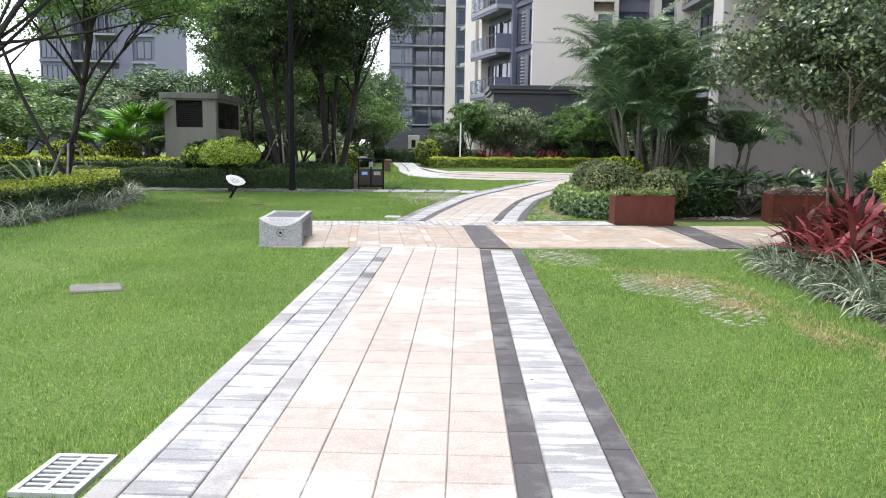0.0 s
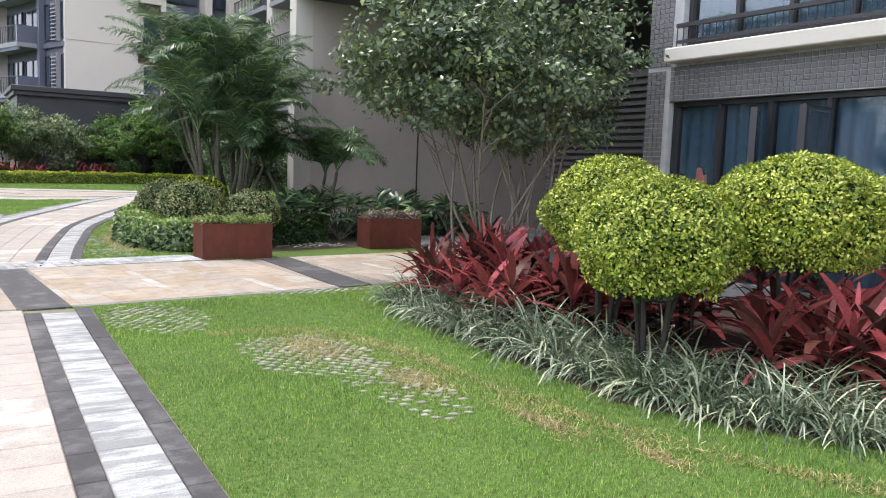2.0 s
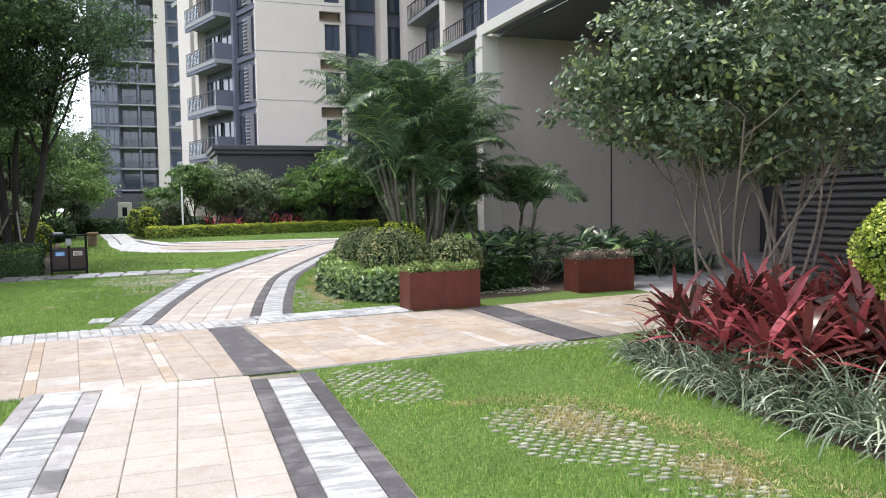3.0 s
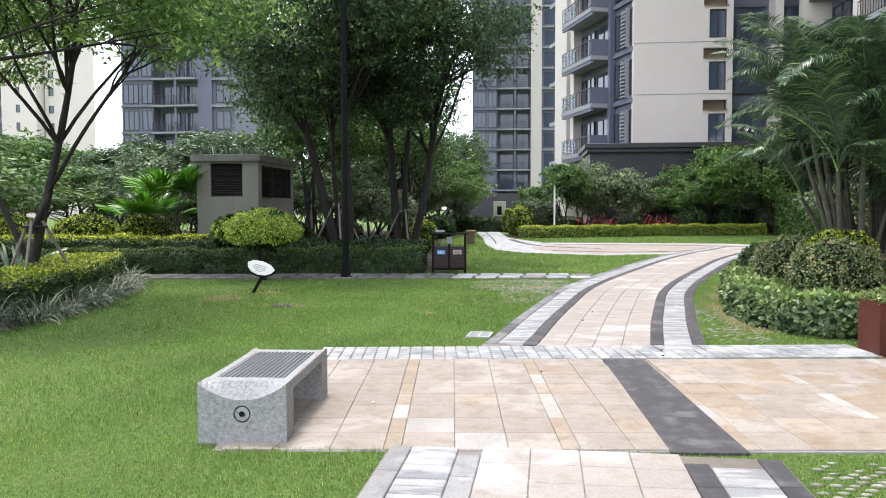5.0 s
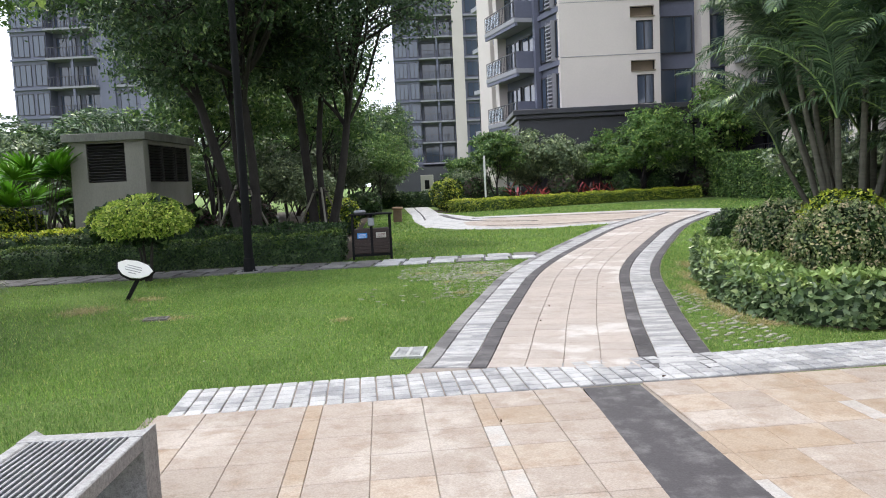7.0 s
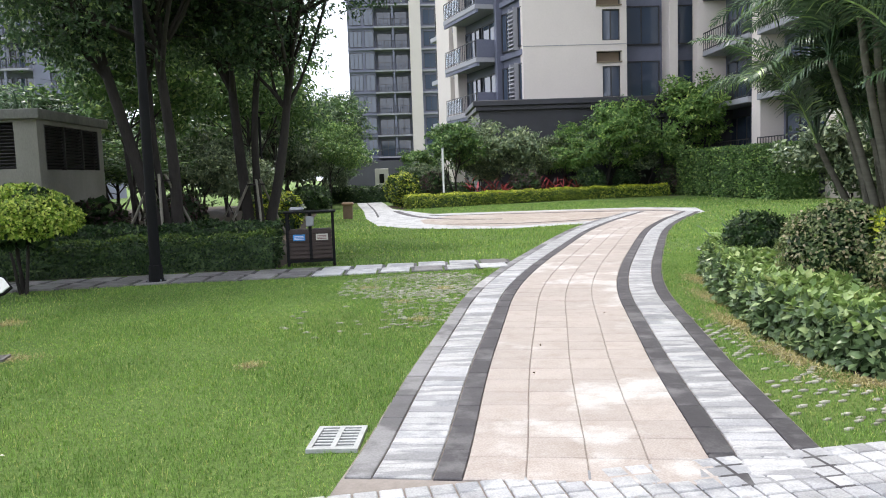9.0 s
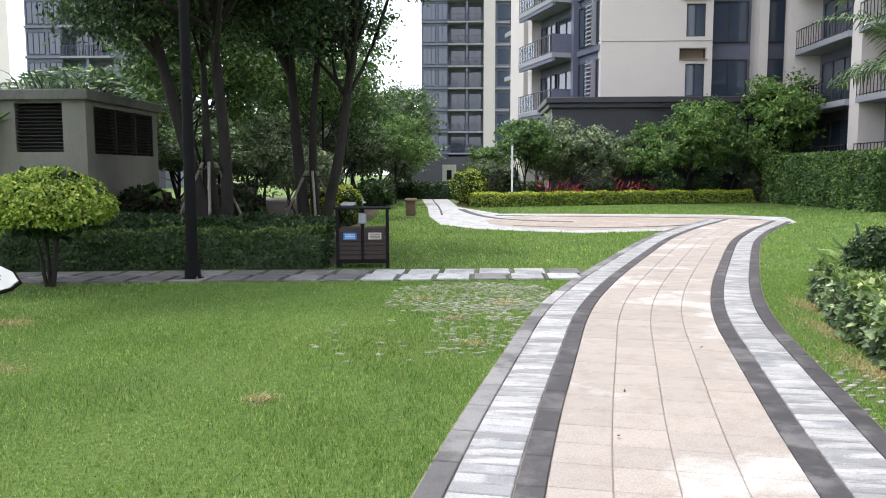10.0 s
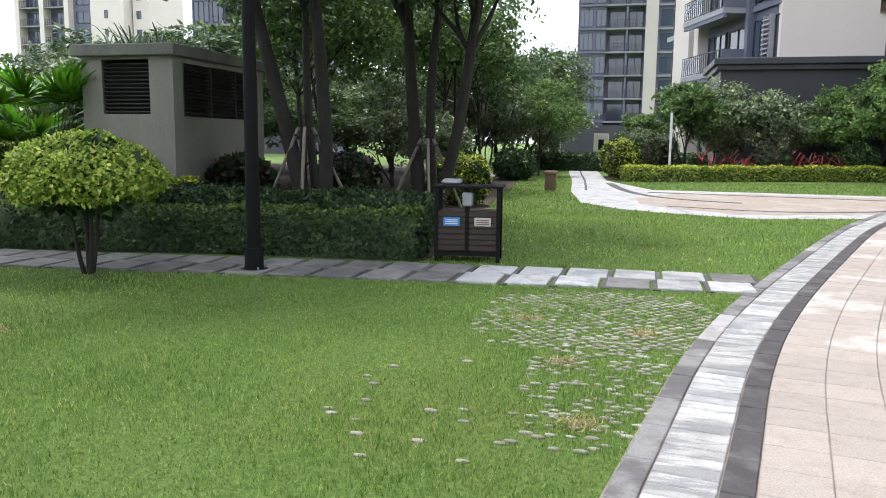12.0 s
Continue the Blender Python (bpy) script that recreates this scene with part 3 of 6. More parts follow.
# ---- buildings ----
def window(parent, x0, x1, z0, z1, y, m, mullions=1, deep=0.12, pane=None):
    """A window whose outer face looks along -y in the frame m: a frame, its mullions and a pane."""
    t = 0.055 if x1 - x0 > 3.5 else 0.06 * max(1, (x1 - x0) / 2)
    bm = bmesh.new()
    rings = []
    for yy, o in ((y - 0.03, 0), (y - 0.03, t), (y + deep, t), (y + deep, 0)):
        rings.append([bm.verts.new(p) for p in ((x0 + o, yy, z0 + o), (x1 - o, yy, z0 + o), (x1 - o, yy, z1 - o), (x0 + o, yy, z1 - o))])
    for a, b in zip(rings, rings[1:] + rings[:1]):
        for i in range(4):
            bm.faces.new((a[i], a[(i + 1) % 4], b[(i + 1) % 4], b[i]))
    bmesh.ops.recalc_face_normals(bm, faces=bm.faces)
    bmesh.ops.transform(bm, matrix=m, verts=bm.verts)
    w = part("window", bm, FRAME, parent)
    for i in range(mullions):
        xm = x0 + (x1 - x0) * (i + 1) / (mullions + 1)
        bm = box(xm - t / 2, xm + t / 2, y - 0.02, y + deep, z0 + t, z1 - t)
        bmesh.ops.transform(bm, matrix=m, verts=bm.verts)
        part("mullion", bm, FRAME, w)
    bm = box(x0 + t * 0.5, x1 - t * 0.5, y + 0.03, y + 0.045, z0 + t * 0.5, z1 - t * 0.5)
    bmesh.ops.transform(bm, matrix=m, verts=bm.verts)
    p = part("pane", bm, pane or GLASS, w)
    p.visible_shadow = pane is None
    return w


def walls_with_holes(bm, x0, x1, z0, z1, y0, y1, holes):
    """A wall slab in the x-z plane with rectangular openings, made of butted blocks."""
    xs = sorted({x0, x1, *[h[0] for h in holes], *[h[1] for h in holes]})
    for a, b in zip(xs[:-1], xs[1:]):
        mine = sorted([(h[2], h[3]) for h in holes if h[0] <= a + 1e-6 and h[1] >= b - 1e-6])
        z = z0
        for c, d in mine:
            if c > z:
                add_box(bm, a, b, y0, y1, z, c)
            z = d
        if z1 > z:
            add_box(bm, a, b, y0, y1, z, z1)
    bmesh.ops.remove_doubles(bm, verts=bm.verts, dist=1e-4)


def railing(bm, x0, x1, y, z0, h=1.0, step=0.14, thick=0.02):
    add_box(bm, x0, x1, y - 0.03, y + 0.03, z0 + h - 0.05, z0 + h)
    add_box(bm, x0, x1, y - 0.02, y + 0.02, z0 + 0.05, z0 + 0.09)
    n = max(2, int((x1 - x0) / step))
    for i in range(n + 1):
        x = x0 + (x1 - x0) * i / n
        add_box(bm, x - thick / 2, x + thick / 2, y - thick / 2, y + thick / 2, z0, z0 + h - 0.05)


ID = Matrix.Identity(4)
ST = 3.26


def cream_tower():
    b = thing("apartment_building", "cream apartment tower with stacked balconies on a dark podium", "building", (9, 57, 0))
    inv = Matrix.Translation((-9, -57, 0))
    levels = [5.75 + i * ST for i in range(11)]
    top = 44.0
    # the blank cream wall with one column of windows
    bm = bmesh.new()
    holes = []
    for z in levels:
        holes += [(10.95, 12.0, z, z + 1.78), (10.6, 12.1, z + 2.05, z + 2.65)]
    walls_with_holes(bm, 6.28, 12.4, 5.6, top, 57.0, 57.35, holes)
    add_box(bm, 6.28, 6.6, 57.35, 62.0, 5.6, top)
    bmesh.ops.transform(bm, matrix=inv, verts=bm.verts)
    part("wall", bm, CREAM, b)
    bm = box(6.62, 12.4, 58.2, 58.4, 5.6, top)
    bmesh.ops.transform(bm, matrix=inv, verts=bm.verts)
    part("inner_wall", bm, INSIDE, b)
    for z in levels:
        window(b, 10.95, 12.0, z, z + 1.78, 57.12, inv, 1, 0.1)
        bm = bmesh.new()
        add_box(bm, 10.6, 12.1, 56.9, 57.75, z + 2.05 - 0.08, z + 2.05 - 0.002)
        add_box(bm, 10.64, 12.06, 57.55, 57.7, z + 2.05, z + 2.64)
        bmesh.ops.transform(bm, matrix=inv, verts=bm.verts)
        part("ledge", bm, plain_brown, b)
    for k, z in enumerate(levels):
        bm = box(6.3, 12.4, 56.975, 56.998, z + 3.02, z + 3.05)
        bmesh.ops.transform(bm, matrix=inv, verts=bm.verts)
        part("joint_line", bm, GREYTRIM, b)
    # a recess of dark glass beside it, then a cream pier
    bm = bmesh.new()
    add_box(bm, 12.4, 15.0, 58.6, 58.9, 5.6, top)
    bmesh.ops.transform(bm, matrix=inv, verts=bm.verts)
    part("recess_wall", bm, BLUEGREY, b)
    bm = box(15.0, 15.5, 57.2, 58.9, 0, top)
    bmesh.ops.transform(bm, matrix=inv, verts=bm.verts)
    part("pier", bm, CREAM, b)
    bm = box(15.5, 26.0, 58.6, 58.9, 0, top)
    bmesh.ops.transform(bm, matrix=inv, verts=bm.verts)
    part("recess_wall", bm, BLUEGREY, b)
    for z in levels:
        window(b, 12.6, 14.8, z - 0.1, z + 2.2, 58.45, inv, 1, 0.1)
        window(b, 15.9, 17.8, z - 0.1, z + 2.2, 58.45, inv, 1, 0.1)
    # the flank runs back from the corner: louvred windows, balconies, a narrow window bay and cream piers
    F = inv @ Matrix(((0.299, 0.954, 0, 1.58), (-0.954, 0.299, 0, 72.0), (0, 0, 1, 0), (0, 0, 0, 1)))

    def flank(name, x0, x1, y0, y1, z0, z1, mat, bevel=0.0, parent=None):
        bm = box(x0, x1, y0, y1, z0, z1, bevel)
        bmesh.ops.transform(bm, matrix=F, verts=bm.verts)
        return part(name, bm, mat, parent or b)

    flank("balcony_wall", 6.0, 15.68, 0.32, 0.6, 5.6, top, BLUEGREY)
    flank("pier", 5.3, 6.0, -0.35, 0.6, 5.6, top, CREAM)
    flank("bay_wall", 3.9, 5.3, 0.5, 0.8, 5.6, top, BLUEGREY)
    flank("pier", 1.2, 3.9, -0.15, 3.0, 0, top, CREAM)
    flank("bay_wall", -0.6, 1.2, 0.5, 3.0, 0, top, BLUEGREY)
    flank("pier", 11.9, 12.25, -0.12, 0.32, 5.6, top, BLUEGREY)
    for z in levels:
        bal = flank("balcony", 6.05, 11.85, -1.35, 0.32, z - 0.58, z - 0.28, GREYTRIM, 0.02)
        flank("balcony_beam", 6.05, 11.85, -1.3, -1.15, z - 0.8, z - 0.58, BLUEGREY)
        bm = bmesh.new()
        railing(bm, 6.1, 11.8, -1.3, z - 0.28, 1.1, 0.3, 0.03)
        bmesh.ops.transform(bm, matrix=F, verts=bm.verts)
        part("railing", bm, FRAME, bal)
        p = flank("balustrade_pane", 6.15, 8.9, -1.28, -1.265, z - 0.15, z + 0.72, CLEAR, 0.0, bal)
        p.visible_shadow = False
        flank("end_wall", 11.72, 11.85, -1.3, 0.32, z - 0.28, z + 0.82, BLUEGREY, 0.0, bal)
        window(b, 6.3, 8.8, z - 0.25, z + 2.1, 0.2, F, 2, 0.1)
        window(b, 9.2, 11.6, z - 0.25, z + 2.1, 0.2, F, 1, 0.1)
        window(b, 12.35, 13.75, z - 0.1, z + 2.2, 0.2, F, 1, 0.1)
        window(b, 14.7, 15.6, z - 0.1, z + 2.2, 0.2, F, 0, 0.1)
        flank("slab_edge", 12.25, 15.68, 0.1, 0.32, z - 0.6, z - 0.3, BLUEGREY)
        window(b, 4.0, 5.2, z - 0.1, z + 2.1, 0.36, F, 1, 0.1)
        flank("slab_edge", 3.9, 5.3, 0.1, 0.5, z - 0.62, z - 0.3, GREYTRIM)
        window(b, -0.4, 1.1, z - 0.1, z + 2.1, 0.36, F, 1, 0.1)
        flank("slab_edge", -0.6, 1.2, 0.0, 0.5, z - 0.62, z - 0.3, GREYTRIM)
        bm = bmesh.new()
        for k in range(10):
            add_box(bm, 13.85, 14.6, -0.12, 0.0, z - 0.2 + k * 0.24, z - 0.12 + k * 0.24)
        add_box(bm, 13.85, 13.92, -0.05, 0.32, z - 0.25, z + 2.25)
        add_box(bm, 14.53, 14.6, -0.05, 0.32, z - 0.25, z + 2.25)
        bmesh.ops.transform(bm, matrix=F, verts=bm.verts)
        part("louvre", bm, GREYTRIM, b)
    # podium
    bm = bmesh.new()
    add_box(bm, 3.5, 26.0, 56.0, 74.0, 0, 5.05)
    add_box(bm, 3.3, 26.0, 55.75, 74.2, 5.05, 5.3, 0.02)
    add_box(bm, 3.15, 26.0, 55.6, 74.3, 5.3, 5.62, 0.03)
    bmesh.ops.transform(bm, matrix=inv, verts=bm.verts)
    part("podium", bm, PODIUM, b)


plain_brown = plain("brown_ledge", (0.22, 0.17, 0.12), 0.8, vary=0.15, scale=1, grain=10, coords="World")


def grey_tower(x, y, width, top, label, cream_pier=True, storey=2.95):
    """A tall blue-grey tower: glazed bays, balconies with rails, slab edges, a cream pier and a dark foot."""
    b = thing("apartment_building", label, "building", (x, y, 0))
    n = int(top / storey)
    p0, p1 = width * 0.685, width * 0.81
    part("wall", box(0, width * 0.29, 0.3, 12, 0, top), BLUEGREY, b)
    part("wall", box(width * 0.29, p0, 1.8, 12, 0, top), BLUEGREY, b)
    part("wall", box(p1, width, 0.8, 12, 0, top), BLUEGREY, b)
    part("pier", box(p0, p1, -0.3 if cream_pier else 0.5, 12, 0, top), PIER if cream_pier else BLUEGREY, b)
    part("foot", box(-1.5, width + 2, -2.5, 0.2, 0, 3.6), PODIUM, b, "dark stone foot of the tower")
    for i in range(n):
        z = 4.2 + i * storey
        bal = part("balcony", box(width * 0.29, p0, -0.25, 1.8, z - 0.22, z, 0.02), SLABGREY, b)
        bm = bmesh.new()
        railing(bm, width * 0.29 + 0.05, p0 - 0.05, -0.18, z, 1.05, 0.3, 0.05)
        part("railing", bm, FRAME, bal)
        part("post", box(width * 0.5 - 0.12, width * 0.5 + 0.12, -0.1, 0.2, z, z + storey - 0.22), BLUEGREY, bal)
        window(b, width * 0.32, width * 0.48, z + 0.05, z + 2.3, 1.7, ID, 1)
        window(b, width * 0.52, width * 0.66, z + 0.05, z + 2.3, 1.7, ID, 1)
        window(b, width * 0.015, width * 0.155, z + 0.25, z + 2.45, 0.24, ID, 2)
        window(b, width * 0.185, width * 0.285, z + 0.25, z + 2.45, 0.24, ID, 1)
        window(b, p1 + width * 0.03, width * 0.97, z + 0.3, z + 2.3, 0.74, ID, 1)
        part("slab_edge", box(p1 + 0.02, width, 0.35, 0.8, z - 0.25, z), SLABGREY, b)
        part("slab_edge", box(0, width * 0.29 - 0.02, 0.0, 0.3, z - 0.18, z + 0.05), BLUEGREY, b)
    return b


def pale_tower(x, y, width, top, storey=3.0):
    """A far tower: cream piers and shaded balconies beside a broad cream wall with small windows."""
    b = thing("apartment_building", "far cream apartment tower with small windows under a white sky", "building", (x, y, 0))
    part("wall", box(0, width * 0.40, 1.5, 12, 0, top), BLUEGREY, b)
    part("wall", box(width * 0.60, width * 0.86, 0, 12, 0, top), CREAM, b)
    part("wall", box(width * 0.87, width, 2.0, 12, 0, top - 4), CREAM, b)
    part("recess", box(width * 0.40, width * 0.60, 1.0, 12, 0, top), BLUEGREY, b)
    for a in (0.0, 0.20, 0.40):
        part("pier", box(width * a, width * (a + 0.035), -0.3, 1.5, 0, top), CREAM, b)
    for i in range(int(top / storey)):
        z = 2.0 + i * storey
        for a, c in ((0.04, 0.195), (0.24, 0.395)):
            bal = part("balcony", box(width * a, width * c, -0.2, 1.5, z - 0.2, z), SLABGREY, b)
            bm = bmesh.new()
            railing(bm, width * a, width * c, -0.1, z, 1.05, 0.4, 0.05)
            part("railing", bm, FRAME, bal)
            window(b, width * a + 0.2, width * c - 0.2, z + 0.05, z + 2.3, 1.4, ID, 1)
        window(b, width * 0.46, width * 0.57, z + 0.3, z + 2.2, 0.9, ID, 1)
        window(b, width * 0.71, width * 0.735, z + 0.9, z + 2.2, -0.05, ID, 0)
        window(b, width * 0.90, width * 0.935, z + 0.9, z + 2.2, 1.95, ID, 0)
    return b


def near_building():
    """The long block beside the garden: tiled ground floor with windows, a tall open passage, balconies beyond."""
    X = 8.0
    b = thing("apartment_building", "low-lying apartment block with grey tiled wall and a tall cream passage", "building", (X, 0, 0))
    T = Matrix(((0, 1, 0, 0), (-1, 0, 0, 0), (0, 0, 1, 0), (0, 0, 0, 1)))      # local x runs along -y, outer face looks to -x
    # ground floor and first floor wall, from the passage's near corner back past the camera
    L0, L1 = -9.9, 14.0
    holes = [(-9.5, -4.4, 0.35, 2.60), (-9.35, -4.2, 3.3, 5.8), (-3.0, 1.2, 0.6, 2.5), (-3.0, 1.2, 3.45, 5.8), (3, 7, 0.6, 2.5), (3, 7, 3.45, 5.8)]
    bm = bmesh.new()
    walls_with_holes(bm, L0, L1, 0, 9.2, 0, 0.35, holes)
    bmesh.ops.transform(bm, matrix=T, verts=bm.verts)
    part("wall", bm, MORTAR, b)
    bm = bmesh.new()
    add_box(bm, -9.45, L1, -0.22, 0.0, 3.08, 3.26, 0.015)
    add_box(bm, -9.45, L1, -0.22, 0.0, 6.2, 6.38, 0.015)
    bmesh.ops.transform(bm, matrix=T, verts=bm.verts)
    part("ledge", bm, CREAM_LIT, b)
    for x0, x1, z0, z1 in holes:
        window(b, x0 + 0.01, x1 - 0.01, z0 + 0.01, z1 - 0.01, 0.12, T, 6 if x1 - x0 > 4.5 else 3, 0.1, CLEAR)
    for x0, x1, z0, z1 in holes:
        n = int((x1 - x0) / 0.03)
        xx = np.linspace(x0, x1, n + 1)
        yy = 0.24 + 0.018 * np.sin(xx * 34) + 0.012 * np.sin(xx * 13 + 1)
        v = np.concatenate([np.stack([yy, -xx, np.full(n + 1, z)], 1) for z in (z0, z1)])
        f = [(k, k + 1, n + 2 + k, n + 1 + k) for k in range(n)]
        part("curtain", np_mesh("curtain", v, f, True), CURTAIN, b, "grey-blue curtain behind the panes")
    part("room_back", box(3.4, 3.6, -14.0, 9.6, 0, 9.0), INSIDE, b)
    bm = bmesh.new()
    railing(bm, -9.35, -4.2, -0.1, 3.27, 0.30, 0.10, 0.010)
    bmesh.ops.transform(bm, matrix=T, verts=bm.verts)
    part("railing", bm, FRAME, b)
    for xh, ang in ((-8.2, 58), (-7.45, 70), (-7.3, 82)):
        m = T @ Matrix.Translation((xh, 0.08, 0)) @ pose(0, 0, 0, 0, 0, -ang)
        window(b, 0.0, 0.62, 0.42, 2.42, 0.0, m, 0, 0.04, CLEAR)
    # facing tiles round the near windows
    t1 = slab_mesh("facing_tile", 0.069, 0.053, 0.012, BRICK, 0.003)
    up = Matrix(((0, 0, -1, 0), (-1, 0, 0, 0), (0, 1, 0, 0), (0, 0, 0, 1)))
    rows = [(-9.9, -9.51, 0.3, 3.06), (-9.5, -4.4, 2.61, 3.06), (-9.9, -9.46, 3.06, 6.1)]
    me_v, me_f = [], []
    k = 0
    src = np.array([v.co[:] for v in t1.vertices])
    fsrc = [tuple(p.vertices) for p in t1.polygons]
    for x0, x1, z0, z1 in rows:
        for r in range(int((z1 - z0) / 0.063)):
            for c in range(int((x1 - x0 + 0.001) / 0.080)):
                xx, zz = x0 + 0.040 + c * 0.080, z0 + 0.0315 + r * 0.063
                pts = np.stack([src[:, 2] * -1, -(xx + src[:, 0]), zz + src[:, 1]], 1)
                me_v.append(pts)
                me_f += [tuple(i + k for i in f) for f in fsrc]
                k += len(src)
    me = bpy.data.meshes.new("facing_tiles")
    me.from_pydata(np.concatenate(me_v).tolist(), [], me_f)
    tagged(part("facing_tiles", me, BRICK, b, "small grey glazed facing tiles"), kind="stuff")
    # the passage: lintel, far jamb, back wall, soffit
    bm = bmesh.new()
    add_box(bm, -22.4, -9.9, -0.003, 0.35, 6.05, 9.2)
    bmesh.ops.transform(bm, matrix=T, verts=bm.verts)
    part("lintel", bm, BLUEGREY, b)
    bm = bmesh.new()
    add_box(bm, -22.75, -9.9, -0.16, -0.004, 6.0, 6.28, 0.01)
    add_box(bm, -22.85, -22.4, -0.16, 0.35, 0, 6.0, 0.01)
    bmesh.ops.transform(bm, matrix=T, verts=bm.verts)
    part("portal_frame", bm, CREAM_LIT, b)
    bm = bmesh.new()
    add_box(bm, -22.75, -22.4, 0.35, 9.0, 0, 6.0)
    bmesh.ops.transform(bm, matrix=T, verts=bm.verts)
    part("jamb_wall", bm, CREAMSHADE, b, "tan tiled side wall of the passage")
    part("wall_joint", box(3.72, 3.76, 22.385, 22.398, 0, 6.0), LOUVRE, b)
    bm = bmesh.new()
    add_box(bm, -22.4, -9.6, 9.0, 9.3, 0, 6.0)
    add_box(bm, -9.9, -9.6, 0.36, 9.0, 0, 6.0)
    bmesh.ops.transform(bm, matrix=T, verts=bm.verts)
    # the podium's dark colour stands in for deep shade on this wall
    part("back_wall", bm, PODIUM, b)
    bm = box(-22.75, -9.6, 0.36, 9.3, 6.0, 6.04)
    bmesh.ops.transform(bm, matrix=T, verts=bm.verts)
    # dark tile colour put in for the shade under the ceiling
    part("soffit", bm, BRICK, b)
    # louvred screen in the passage
    bm = bmesh.new()
    for i in range(28):
        add_box(bm, -13.4, -10.3, 1.2, 1.28, 0.2 + i * 0.11, 0.26 + i * 0.11)
    add_box(bm, -13.4, -10.3, 1.29, 1.33, 0.0, 3.3)
    bmesh.ops.transform(bm, matrix=T, verts=bm.verts)
    part("louvre_screen", bm, LOUVRE, b)
    bm = bmesh.new()
    add_box(bm, -22.85, 14.0, 0.02, 12.0, 9.2, 40)
    bmesh.ops.transform(bm, matrix=T, verts=bm.verts)
    part("upper_wall", bm, BLUEGREY, b)
    return b


def wing():
    """A blue-grey wing with balconies that stands further along, its cream end pier towards the far tower."""
    b = thing("apartment_building", "blue-grey apartment wing with balconies and cream pier", "building", (16.6, 7.6, 0))
    T = Matrix(((0, 1, 0, 0), (-1, 0, 0, 0), (0, 0, 1, 0), (0, 0, 0, 1)))
    bm = bmesh.new()
    add_box(bm, -49.4, -27.0, 1.7, 9.0, 0, 40)
    bmesh.ops.transform(bm, matrix=T, verts=bm.verts)
    part("wall", bm, BLUEGREY, b)
    for a, c, o in ((-50.2, -49.4, 0.0), (-43.2, -42.2, 0.5), (-36.0, -35.0, 0.5), (-29.0, -28.0, 0.5)):
        bm = box(a, c, o, 9.0 if o == 0 else 1.7, 0, 40)
        bmesh.ops.transform(bm, matrix=T, verts=bm.verts)
        part("pier", bm, CREAM, b)
    for i in range(7):
        z = 1.5 + i * 3.2
        for x0, x1 in ((-49.4, -43.2), (-42.2, -36.0), (-35.0, -29.0)):
            bm = box(x0, x1, 0.3, 1.7, z, z + 0.3, 0.02)
            bmesh.ops.transform(bm, matrix=T, verts=bm.verts)
            bal = part("balcony", bm, GREYTRIM, b)
            bm = bmesh.new()
            railing(bm, x0, x1, 0.36, z + 0.3, 1.05, 0.3, 0.03)
            bmesh.ops.transform(bm, matrix=T, verts=bm.verts)
            part("railing", bm, FRAME, bal)
            window(b, x0 + 0.5, x1 - 0.5, z + 0.32, z + 2.7, 1.6, T, 3, 0.09)


wing()
cream_tower()
grey_tower(-8.4, 120, 12.4, 62, "distant blue-grey apartment tower with balconies and cream pier")
grey_tower(-46.2, 90, 13.0, 50, "blue-grey apartment tower seen beyond the trees", False, 3.0)
pale_tower(-104, 130, 24.5, 62)
near_building()


